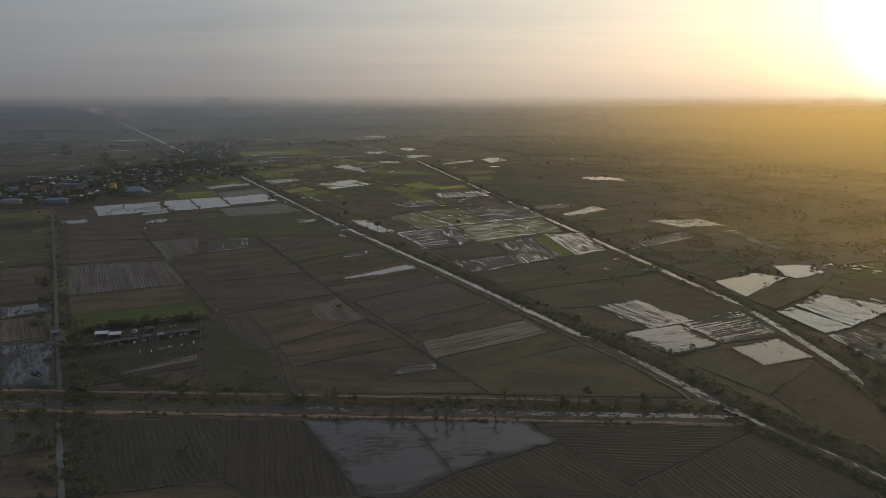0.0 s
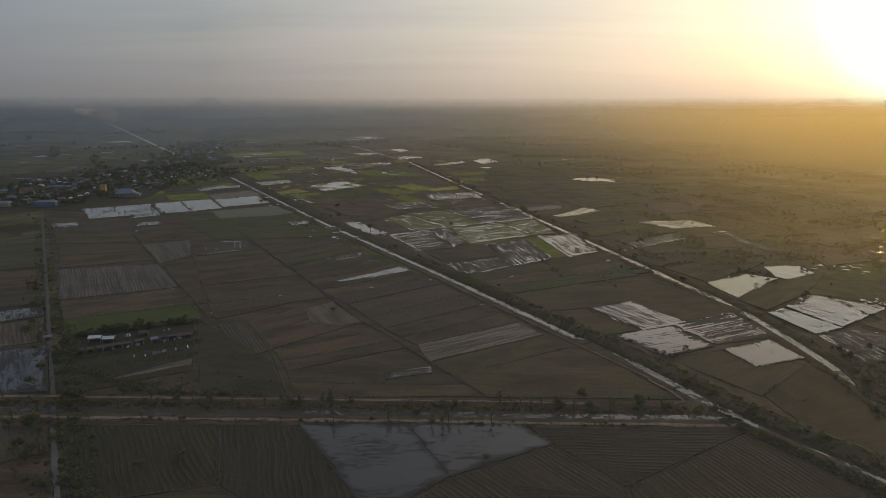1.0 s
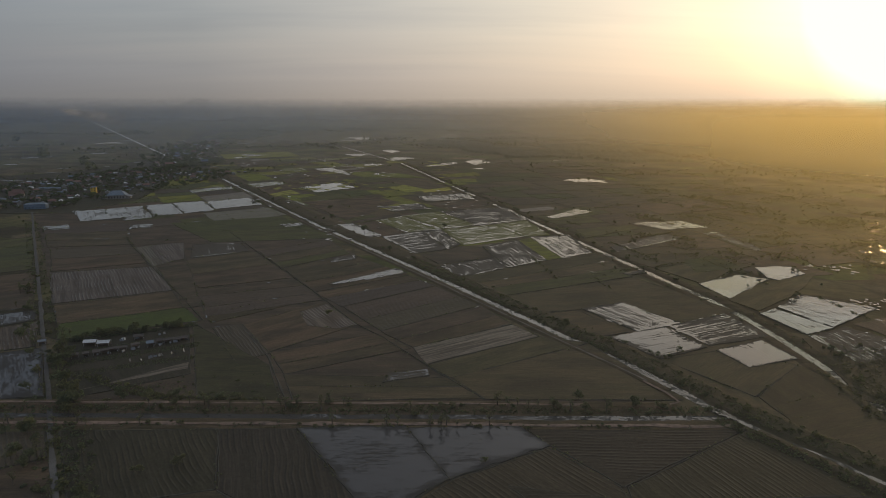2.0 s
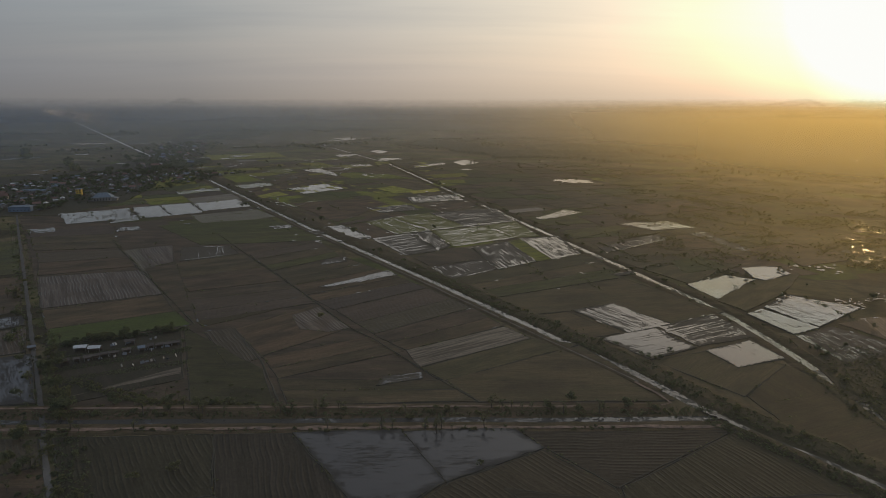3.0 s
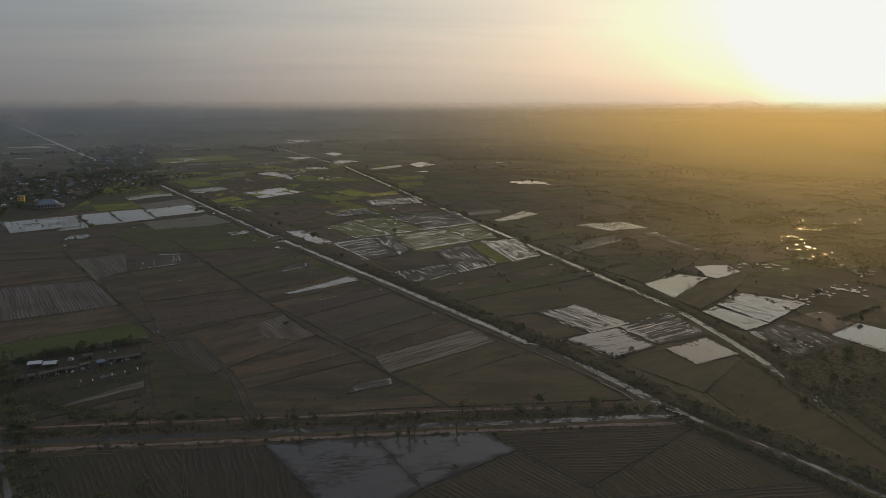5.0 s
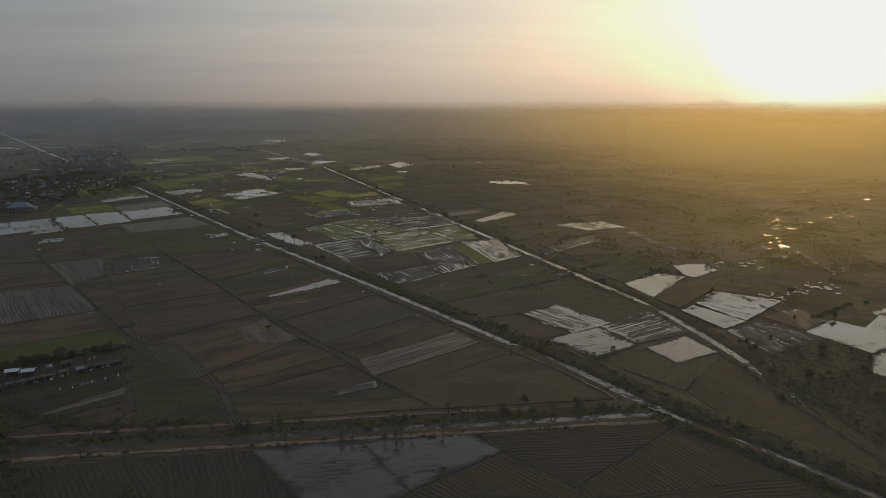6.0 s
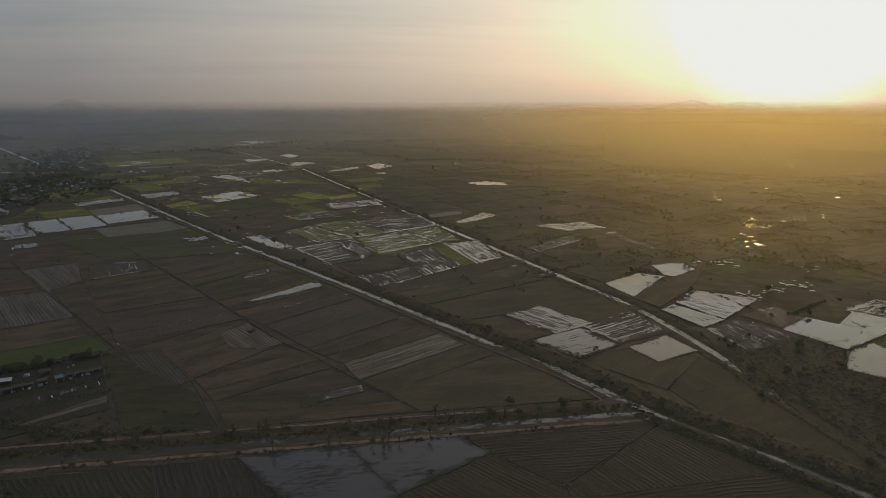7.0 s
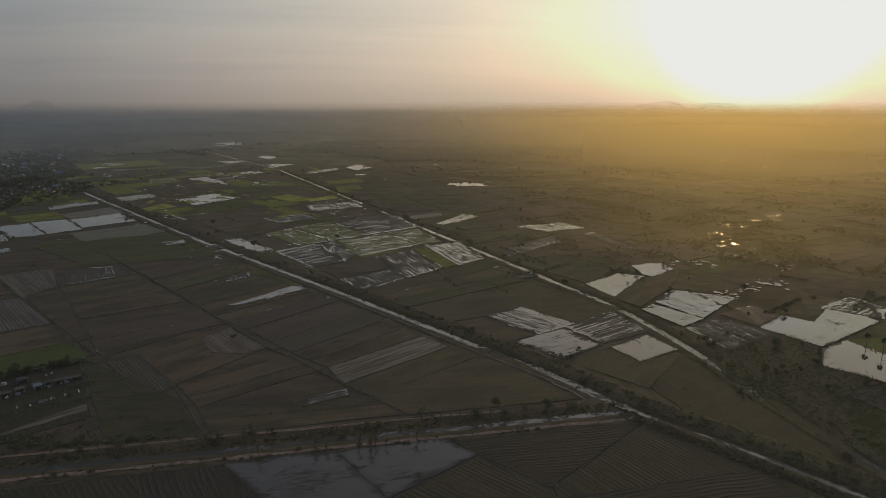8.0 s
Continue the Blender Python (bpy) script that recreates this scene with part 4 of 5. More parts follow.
def water_patch(bm, x, y, length, width, turn, z, seed, rng, n=26):
    """Adds one ragged sheet of water to a mesh."""
    ca, sa = math.cos(radians(turn)), math.sin(radians(turn))
    ring = []
    for i in range(n):
        a = 2 * math.pi * i / n
        r = 1 + 0.95 * noise.noise((math.cos(a) * 1.9, math.sin(a) * 1.9, seed * 1.7)) + rng.uniform(-0.28, 0.28)
        u, v = math.cos(a) * r * length / 2, math.sin(a) * r * width / 2
        ring.append(bm.verts.new((x + u * ca - v * sa, y + u * sa + v * ca, z)))
    bm.faces.new(ring)


def pool(x, y, length, width, turn, seed, level=0.53):
    """A small sheet of standing water with a ragged outline."""
    bm = bmesh.new()
    water_patch(bm, 0, 0, length, width, 0, 0.56 + 0.0006 * seed, seed, random.Random(seed))
    ob = link("pool", bm, M["flood"])
    ob.matrix_world = pose(x, y, 0, 0, 0, turn)
    ob.color = (level, 0, 0, 1)
    tagged(ob, "small ragged pool of standing water in a field", "pool", "pools on the plain")


pool(113, 216, 8, 4, -55, 41, 0.53)
pool(-183, 2176, 90, 150, 10, 1)
pool(-229, 2071, 60, 50, 0, 2)
pool(-138, 1478, 50, 60, 20, 3)
pool(-88, 1236, 36, 40, 10, 4)
pool(-43, 1368, 46, 60, 0, 5)
pool(254, 964, 52, 60, 60, 6, 0.56)
pool(1500, 4600, 50, 300, 70, 7)
pool(1700, 4250, 200, 160, 0, 8)
pool(-500, 3346, 120, 160, 0, 9)
pool(715, 1519, 60, 60, 0, 10)
pool(626, 1501, 20, 40, 0, 11)
pool(-638, 1166, 20, 14, 0, 15)
pool(-824, 1409, 60, 20, 0, 16)
pool(-926, 1938, 90, 70, 0, 17, 0.54)
pool(-752, 1526, 40, 30, 0, 18)
pool(-913, 2061, 60, 30, 0, 19)
pool(-783, 1939, 60, 30, 0, 20)
pool(-374, 1460, 60, 30, 30, 21, 0.52)
# places where scraps of water lie together: centre, width, number of scraps, rice between them
POOLS = (
    (824, 1124, 9, 3, 0),
    (948, 1276, 20, 3, 0),
    (853, 1093, 9, 2, 0),
    (886, 1109, 8, 2, 0),
    (927, 1124, 35, 5, 0),
    (910, 1068, 26, 4, 0),
    (751, 1029, 8, 2, 0),
    (854, 891, 35, 4, 0),
    (773, 854, 11, 3, 1),
    (917, 859, 23, 3, 0),
    (520, 908, 45, 7, 0),
    (518, 831, 12, 2, 0),
    (631, 837, 5, 1, 0),
    (657, 824, 19, 3, 0),
    (509, 760, 27, 6, 0),
    (709, 649, 21, 3, 0),
    (613, 588, 8, 2, 0),
    (615, 557, 4, 2, 0),
    (576, 532, 8, 3, 0),
    (471, 639, 8, 2, 0),
    (508, 591, 15, 4, 1),
    (538, 615, 5, 2, 1),
    (546, 605, 10, 3, 1),
    (443, 564, 37, 4, 1),
    (439, 582, 18, 4, 1),
    (381, 560, 13, 4, 0),
    (353, 551, 7, 3, 0),
    (382, 518, 23, 4, 1),
    (341, 570, 5, 2, 0),
    (320, 515, 18, 6, 0),
    (267, 522, 24, 7, 0),
    (273, 498, 18, 6, 0),
    (264, 547, 14, 4, 0),
    (334, 445, 20, 5, 0),
    (362, 454, 16, 4, 0),
    (350, 421, 29, 9, 0),
    (354, 401, 12, 6, 0),
    (298, 428, 21, 7, 0),
    (286, 356, 13, 6, 0),
    (311, 364, 20, 8, 0),
    (259, 350, 11, 5, 0),
    (467, 424, 16, 4, 0),
    (277, 431, 6, 2, 0),
    (360, 487, 36, 6, 0),
    (266, 349, 8, 4, 0),
    (828, 1728, 43, 3, 0),
    (349, 535, 16, 4, 0),
    (528, 530, 18, 3, 1),
    (691, 739, 16, 2, 0),
    (407, 820, 10, 2, 0),
    (433, 814, 6, 1, 0),
)


def pool_group(x, y, width, count, rice, seed):
    """Ragged scraps of water lying together in a wet hollow, some with rice shoots between them."""
    rng = random.Random(400 + seed)
    d = math.hypot(x, y)
    turn = -math.degrees(math.atan2(x, y))
    ca, sa = math.cos(radians(turn)), math.sin(radians(turn))

    def spot(k):
        f = (k + rng.uniform(0.2, 0.8)) / count - 0.5
        u, v = f * width, rng.gauss(0, 0.010 * d + 0.10 * width)
        return u * ca - v * sa, u * sa + v * ca

    ob = holder("pool", pose(x, y, 0))
    for k in range(count):
        for j in range(2):
            u, v = spot(k)
            l = width / count * rng.uniform(0.3, 1.1) * (1.3 if d < 540 else 1.0)
            bm = bmesh.new()
            water_patch(bm, u, v, l, l * rng.uniform(0.1, 0.3) + d * rng.uniform(0.002, 0.005) * (1.6 if d < 540 else 1.0), turn + rng.uniform(-25, 25), 0.58 + 0.002 * (2 * k + j), seed * 9 + k + 0.3 * j, rng, 14)
            part("water", bm, M["flood"], ob).color = (0.54 if d < 540 and not rice else 0.465, 0, 0, 1)
        if rice:
            bm = bmesh.new()
            u, v = spot(k)
            water_patch(bm, u, v, width / count * rng.uniform(0.8, 1.5), d * rng.uniform(0.006, 0.014), turn + rng.uniform(-20, 20), 0.54 + 0.002 * k, seed * 5 + k, rng, 12)
            part("rice", bm, M["green"], ob, "dim green shoots round the water")
    tagged(ob, "ragged scraps of standing water in a field", "pool", "pools on the plain")


for k, spec in enumerate(POOLS):
    pool_group(*spec, k)


def far_pools():
    """Countless scraps of water over the far plain, too small to tell apart."""
    rng = random.Random(31)
    bm = bmesh.new()
    k = 0
    for i in range(64):
        k += 1
        d, a = rng.uniform(950, 2600), radians(rng.uniform(-37, 17 if i < 30 else -12))
        water_patch(bm, d * math.sin(a), d * math.cos(a), d * rng.uniform(0.006, 0.022), d * rng.uniform(0.006, 0.016), rng.uniform(-30, 40), 0.56 + 0.0005 * (k % 90), k, rng, 16)
    ob = link("far_pools", bm, M["flood"])
    ob.color = (0.535, 0, 0, 1)
    tagged(ob, "scattered scraps of water across the far plain", "pools", kind="stuff")


far_pools()


# ---- trees ----
def in_pond(x, y):
    """Whether a place lies in open water."""
    for ring in PONDS:
        odd = False
        for a, b in zip(ring, ring[1:] + ring[:1]):
            if (a.y > y) != (b.y > y) and x < a.x + (y - a.y) * (b.x - a.x) / (b.y - a.y):
                odd = not odd
        if odd:
            return True
    return False


def leaf_cloud(bm, centre, radius, count, rng, size):
    """Many small bent leaf clusters spread through an uneven lump."""
    for _ in range(count):
        v = Vector((rng.gauss(0, 1), rng.gauss(0, 1), rng.gauss(0, 0.8))).normalized() * (radius * rng.uniform(0.45, 1.05))
        c = Vector(centre) + Vector((v.x, v.y, v.z * 0.8))
        a = Vector((rng.uniform(-1, 1), rng.uniform(-1, 1), rng.uniform(-0.6, 0.6))).normalized()
        b = a.cross(Vector((rng.uniform(-1, 1), rng.uniform(-1, 1), rng.uniform(-1, 1)))).normalized()
        s = size * rng.uniform(0.6, 1.3)
        up = a.cross(b) * s * 0.35
        p = [bm.verts.new(c + w) for w in (a * s, b * s * 0.7 + up, -a * s, -b * s * 0.7 + up)]
        bm.faces.new((p[0], p[1], p[2]))
        bm.faces.new((p[0], p[2], p[3]))


def tube(bm, a, b, r0, r1, sides=6):
    a, b = Vector(a), Vector(b)
    d = (b - a).normalized()
    x = d.orthogonal().normalized()
    y = d.cross(x)
    lo, hi = [], []
    for i in range(sides):
        w = x * math.cos(2 * math.pi * i / sides) + y * math.sin(2 * math.pi * i / sides)
        lo.append(bm.verts.new(a + w * r0))
        hi.append(bm.verts.new(b + w * r1))
    for i in range(sides):
        k = (i + 1) % sides
        bm.faces.new((lo[i], lo[k], hi[k], hi[i]))
    bm.faces.new(hi)


def make_tree(seed, height, spread, mat, label, group, low=0.5, leafy=44):
    rng = random.Random(seed)
    ob = holder("tree", pose(0, 0, -900))
    bm = bmesh.new()
    top = Vector((rng.uniform(-0.3, 0.3), rng.uniform(-0.3, 0.3), height * 0.55))
    tube(bm, (0, 0, -0.2), top, height * 0.035, height * 0.018)
    lumps = []
    for i in range(7):
        a = i * 2.4 + rng.uniform(-0.4, 0.4)
        r = spread * rng.uniform(0.25, 0.62) * (i > 0)
        c = Vector((math.cos(a) * r, math.sin(a) * r, height * rng.uniform(low, 0.88)))
        lumps.append(c)
        tube(bm, top * rng.uniform(0.6, 0.95), c, height * 0.014, height * 0.006, 5)
    part("trunk", bm, M["bark"], ob, "brown trunk with spreading limbs")
    bm = bmesh.new()
    for c in lumps:
        leaf_cloud(bm, c, spread * rng.uniform(0.3, 0.48), leafy, rng, spread * 0.095)
    part("crown", bm, mat, ob)
    return tagged(ob, label, "tree", group)


def make_bush(seed, size, mat):
    rng = random.Random(seed)
    bm = bmesh.new()
    for i in range(4):
        a = i * 1.9 + rng.uniform(0, 1)
        leaf_cloud(bm, (math.cos(a) * size * 0.4, math.sin(a) * size * 0.4, size * rng.uniform(0.25, 0.5)), size * rng.uniform(0.35, 0.55), 30, rng, size * 0.17)
    ob = link("bush", bm, mat)
    ob.matrix_world = pose(0, 0, -900)
    return tagged(ob, "low dark green bush on a field edge", "bush", "bushes along the banks")


def make_palm(seed, height):
    rng = random.Random(seed)
    ob = holder("palm_tree", pose(0, 0, -900))
    bm = bmesh.new()
    lean = Vector((rng.uniform(-0.4, 0.4), rng.uniform(-0.4, 0.4), 0))
    prev = Vector((0, 0, -0.2))
    for i in range(1, 6):
        nxt = Vector((lean.x * (i / 5) ** 2, lean.y * (i / 5) ** 2, height * i / 5))
        tube(bm, prev, nxt, 0.26 - 0.02 * i, 0.25 - 0.02 * i, 7)
        prev = nxt
    part("trunk", bm, M["bark"], ob, "slender grey palm trunk")
    bm = bmesh.new()
    for i in range(34):
        a, e = rng.uniform(0, 6.28), rng.uniform(-0.7, 1.4)
        d = Vector((math.cos(a) * math.cos(e), math.sin(a) * math.cos(e), math.sin(e)))
        s = d.orthogonal().normalized()
        s = (s * math.cos(i) + d.cross(s) * math.sin(i)).normalized()
        c = prev + d * 0.7
        tip = prev + d * rng.uniform(1.5, 2.0)
        stalk = [bm.verts.new(prev + s * 0.04), bm.verts.new(prev - s * 0.04), bm.verts.new(c)]
        bm.faces.new(stalk)
        fan = [bm.verts.new(c)] + [bm.verts.new(c + (tip - c) * math.cos(f) + s * (tip - c).length * math.sin(f) - Vector((0, 0, 0.1 * abs(f)))) for f in (-1.2, -0.6, 0, 0.6, 1.2)]
        for k in range(1, 5):
            bm.faces.new((fan[0], fan[k], fan[k + 1]))
    part("crown", bm, M["frond"], ob, "round head of fan-shaped fronds")
    return tagged(ob, "tall slender sugar palm with a round crown", "palm", "sugar palms in the fields")


G_BANK, G_VILLAGE, G_FIELD = "trees along the canals", "trees of the village", "trees in the fields"
TREES = {g: [make_tree(20 + 10 * k + i, (5.5, 6.5, 4.6, 7.5)[i], (4.2, 4.6, 3.8, 5.2)[i], M["leaf_olive" if (i == 1 and k != 1) else "leaf"], lab, g) for i in range(4)]
         for k, (g, lab) in enumerate(((G_BANK, "dark leafy tree on a canal bank"), (G_VILLAGE, "dense dark tree between village houses"), (G_FIELD, "lone spreading tree in open paddy land")))}
SLENDER = [make_tree(120 + i, (7.0, 8.5, 6.0)[i], (2.4, 2.8, 2.2)[i], M["leaf_olive" if i == 1 else "leaf"], "slender sparse tree on a canal bank", G_BANK, 0.32, 26) for i in range(3)]
BUSHES = [make_bush(60 + i, (1.6, 2.2, 1.3)[i], M["leaf_olive" if i == 1 else "leaf"]) for i in range(3)]
PALMS = [make_palm(80 + i, (8.2, 9.0, 7.0)[i]) for i in range(3)]
plant_rng = random.Random(77)


PLANTED = []


def plant(models, x, y, z=0.0, lo=0.8, hi=1.2):
    s = plant_rng.uniform(lo, hi)
    m = plant_rng.choice(models)
    size = (s * plant_rng.uniform(0.9, 1.1), s * plant_rng.uniform(0.9, 1.1), s * plant_rng.uniform(0.85, 1.15))
    PLANTED.append((m, pose(x, y, z, 0, 0, plant_rng.uniform(0, 360)), size))


def along(points, models, count, off, spread, z=0.0, lo=0.8, hi=1.2, span=(0.0, 1.0)):
    """Plants scattered unevenly along a line."""
    P = path_points(points, 2.0)
    for _ in range(count):
        f = plant_rng.uniform(*span)
        p, s = P[min(len(P) - 1, int(f * len(P)))]
        o = off + plant_rng.gauss(0, spread)
        plant(models, p.x + s.x * o, p.y + s.y * o, z, lo, hi)


# dark growth on the far bank of the long canal
along(CANAL_A, BUSHES, 60, -8, 3.5, 0.5, 0.4, 0.8, (0.10, 1.0))
along(CANAL_A, BUSHES, 56, -9, 3.4, 0.4, 0.4, 0.9, (0.68, 1.0))
along(CANAL_A, TREES[G_BANK], 16, -10, 3.0, 0.4, 0.3, 0.55, (0.74, 1.0))
along(CANAL_A, TREES[G_BANK], 16, -10, 3.0, 0.4, 0.3, 0.6, (0.10, 0.74))
along(CANAL_A, BUSHES, 24, 5.4, 0.8, 0.3, 0.3, 0.5, (0.45, 1.0))
along(CANAL_B, BUSHES, 70, -7, 1.5, 0.6, 0.6, 1.3, (0.25, 1.0))
along(CANAL_B, TREES[G_BANK], 26, -7, 1.6, 0.6, 0.4, 0.8, (0.3, 0.85))
along(CANAL_B, BUSHES, 40, 6, 1.2, 0.5, 0.5, 1.0, (0.5, 1.0))
along(CANAL_C, TREES[G_BANK], 26, -7.0, 2.0, 0.5, 0.3, 0.55, (0.2, 0.95))
along(CANAL_C, SLENDER, 46, -7.0, 1.6, 0.5, 0.45, 1.0, (0.1, 0.95))
along(CANAL_C, SLENDER, 22, 7.0, 1.6, 0.3, 0.45, 0.9, (0.1, 0.8))
along(LEFT_ROAD, SLENDER, 24, 6.0, 2.5, 0.0, 0.5, 0.95, (0.45, 0.98))
along(LEFT_ROAD, SLENDER, 16, -6.0, 2.5, 0.0, 0.5, 0.95, (0.6, 0.98))
along(CANAL_C, BUSHES, 60, -6.5, 2.0, 0.4, 0.4, 1.0)
along(CANAL_C, BUSHES, 46, 6.5, 1.2, 0.4, 0.4, 0.8)
along(CANAL_C, TREES[G_BANK], 10, -15, 3.0, 0.4, 0.5, 0.9, (0.25, 0.6))
along(LEFT_ROAD, BUSHES, 26, 4.5, 1.8, 0.1, 0.4, 1.1, (0.15, 0.95))
along(LEFT_ROAD, BUSHES, 18, -4.5, 1.8, 0.1, 0.4, 1.1, (0.15, 0.95))
along(LEFT_ROAD, TREES[G_BANK], 12, -6.5, 1.5, 0.0, 0.6, 1.0, (0.74, 0.97))
along(LEFT_ROAD, TREES[G_BANK], 8, 7, 1.5, 0.0, 0.5, 0.9, (0.5, 0.85))


def scrub(points, count, off, spread, z, size, span=(0.0, 1.0), mat="leaf"):
    """A tangle of low growth along a line, one mass of small leaf clumps."""
    bm = bmesh.new()
    P = path_points(points, 2.0)
    rng = random.Random(count)
    for _ in range(count):
        p, s = P[min(len(P) - 1, int(rng.uniform(*span) * len(P)))]
        o = off + rng.uniform(-spread, spread)
        p = p + Vector((-s.y, s.x)) * rng.uniform(-1.5, 1.5)
        r = size * rng.uniform(0.5, 1.3)
        if in_pond(p.x + s.x * o, p.y + s.y * o):
            continue
        leaf_cloud(bm, (p.x + s.x * o, p.y + s.y * o, z + r * 0.4), r, 9, rng, r * 0.45)
    tagged(link("scrub", bm, M[mat]), "dense low scrub covering a canal bank", "scrub", kind="stuff")


scrub(CANAL_A, 2000, -6.5, 3.8, 0.4, 0.45, (0.12, 1.0))
scrub(CANAL_A, 3000, -8.5, 6.0, 0.4, 0.6, (0.66, 1.0))
scrub(LOW_A, 900, 6.0, 3.5, 0.3, 0.6)
scrub(CANAL_A, 520, -2.4, 0.7, 0.1, 0.42, (0.25, 1.0))
scrub(CANAL_A, 420, 2.3, 0.6, 0.1, 0.36, (0.25, 1.0))
scrub(CANAL_B, 420, -2.4, 0.8, 0.1, 0.45, (0.45, 1.0))
scrub(CANAL_B, 380, 2.4, 0.8, 0.1, 0.42, (0.45, 1.0))
scrub(CANAL_C, 420, -2.6, 1.2, 0.1, 0.4)
scrub(CANAL_A, 260, 4.4, 1.2, 0.2, 0.4, (0.2, 1.0))
scrub(CANAL_B, 420, -6.5, 2.5, 0.6, 0.5, (0.3, 1.0), "leaf_olive")
scrub(CANAL_C, 2200, -6.2, 2.8, 0.3, 0.6)
scrub(CANAL_C, 160, 7.5, 1.0, 0.3, 0.7)
scrub(((-175, 577), (-101, 443), (-36, 323), (23, 233)), 380, 0, 1.3, 0.3, 0.35, mat="leaf_olive")
scrub(((-262, 560), (-159, 395), (-120, 333)), 260, 0, 1.3, 0.3, 0.4)
scrub(LEFT_ROAD, 460, 3.6, 2.6, 0.0, 0.7, (0.1, 0.97))
scrub(LEFT_ROAD, 360, -3.6, 2.4, 0.0, 0.7, (0.1, 0.97))


scrub(((258.5, 299), (268, 298.5), (266.5, 285)), 70, 0, 1.5, 0.1, 0.8)
scrub(((219, 410), (220, 398.5)), 60, 0, 1.2, 0.1, 0.7)


def grove(x0, x1, y0, y1, models, count, z=0.0, lo=0.7, hi=1.2):
    for _ in range(count):
        x, y = plant_rng.uniform(x0, x1), plant_rng.uniform(y0, y1)
        if not in_pond(x, y):
            plant(models, x, y, z, lo, hi)


grove(104, 122, 270, 286, TREES[G_FIELD], 9, 0.1, 0.28, 0.45)
# the thicket beyond the end of the second canal
scrub(((182, 250), (205, 240), (250, 235)), 4000, 0, 42, 0.0, 0.55, mat="leaf_olive")
scrub(((184, 190), (225, 195), (270, 200)), 4600, 0, 40, 0.0, 0.55)
scrub(LOW_B, 300, -6.5, 4.0, 0.3, 0.6, mat="leaf_olive")
scrub(LOW_B, 160, 4.6, 2.4, 0.3, 0.5, mat="leaf_olive")
grove(188, 245, 196, 280, TREES[G_FIELD], 14, 0.0, 0.3, 0.6)
grove(192, 265, 155, 205, TREES[G_FIELD], 10, 0.0, 0.35, 0.7)
grove(188, 235, 220, 285, BUSHES, 14, 0.1, 0.6, 1.4)
# trees standing at the edges of the ponds
for px, py, ps in ((206, 411, 0.4), (213, 416, 0.45), (221, 413, 0.4), (229, 408, 0.5), (240, 437, 0.4), (262, 424, 0.4), (266, 430, 0.45),
                   (225, 360, 0.5), (279, 353, 0.7), (256, 306, 0.5), (262, 307, 0.5), (268, 304, 0.55), (244, 306, 0.5),
                   (22, 592, 0.7), (-52, 570, 0.9), (-189, 742, 0.8), (-193, 738, 0.7), (-53, 338, 0.6), (244, 962, 0.9), (258, 958, 1.0),
                   (-93, 185, 0.55), (-82, 190, 0.6), (60, 231, 0.8), (-275, 662, 0.8), (-58, 520, 0.5), (-90, 640, 0.9), (-100, 700, 0.8)):
    plant(TREES[G_FIELD], px, py, 0.0, ps, ps)
for px, py in ((270.5, 249.5), (269.5, 239)):
    plant(PALMS, px, py, 0.0, 0.78, 0.85)
plant(TREES[G_FIELD], 18, 187, 0.0, 0.42, 0.42)
# lone trees over the open land
for _ in range(120):
    d, a = plant_rng.uniform(430, 1250), radians(plant_rng.uniform(14, 52))
    plant(TREES[G_FIELD], d * math.sin(a), d * math.cos(a), 0.0, 0.28, 0.6)
for _ in range(36):
    d, a = plant_rng.uniform(500, 1300), radians(plant_rng.uniform(-36, 14))
    plant(TREES[G_FIELD], d * math.sin(a), d * math.cos(a), 0.0, 0.22, 0.45)


def distant_trees():
    """Woods and hedges too far off to tell apart: many small leafy clumps in one mesh."""
    rng = np.random.default_rng(3)
    verts, faces = [], []

    def clump(x, y, s, k):
        for _ in range(k):
            c = np.array([x, y, 0]) + np.array([rng.normal(0, s * 0.35), rng.normal(0, s * 0.35), abs(rng.normal(s * 0.45, s * 0.2))])
            q = rng.normal(0, s * 0.33, (4, 3)) + c
            q[:, 2] = np.maximum(q[:, 2], 0.0)
            i = len(verts)
            verts.extend(q.tolist())
            faces.extend([(i, i + 1, i + 2), (i, i + 2, i + 3), (i + 1, i + 2, i + 3)])

    for _ in range(3600):
        d = 1150 + 2500 * rng.random() ** 1.2
        a = math.radians(rng.uniform(-40, 55))
        x, y = d * math.sin(a), d * math.cos(a)
        if noise.noise((x * 0.003, y * 0.003, 0)) + rng.uniform(-0.3, 0.3) > 0.0:
            clump(x, y, rng.uniform(1.5, 3.2), 7)
    for _ in range(2600):
        d, a = rng.uniform(1150, 2300), math.radians(rng.uniform(-5, 45))
        x, y = d * math.sin(a), d * math.cos(a)
        if noise.noise((x * 0.0022, y * 0.0012, 7)) > 0.02:
            clump(x, y, rng.uniform(2, 4.5), 6)
    for _ in range(34):
        d, a = rng.uniform(1500, 3300), math.radians(rng.uniform(-40, 52))
        x, y = d * math.sin(a), d * math.cos(a)
        t = rng.choice([math.radians(-60), math.radians(30), 0.0])
        for k in range(rng.integers(15, 45)):
            clump(x + math.cos(t) * k * 9 + rng.normal(0, 3), y + math.sin(t) * k * 9 + rng.normal(0, 3), rng.uniform(4, 8), 6)
    me = bpy.data.meshes.new("distant_trees")
    me.from_pydata(verts, [], faces)
    me.materials.append(M["leaf_olive"])
    tagged(new("distant_trees", me), "scattered dark woods and hedges far across the plain", "woods", kind="stuff")


distant_trees()


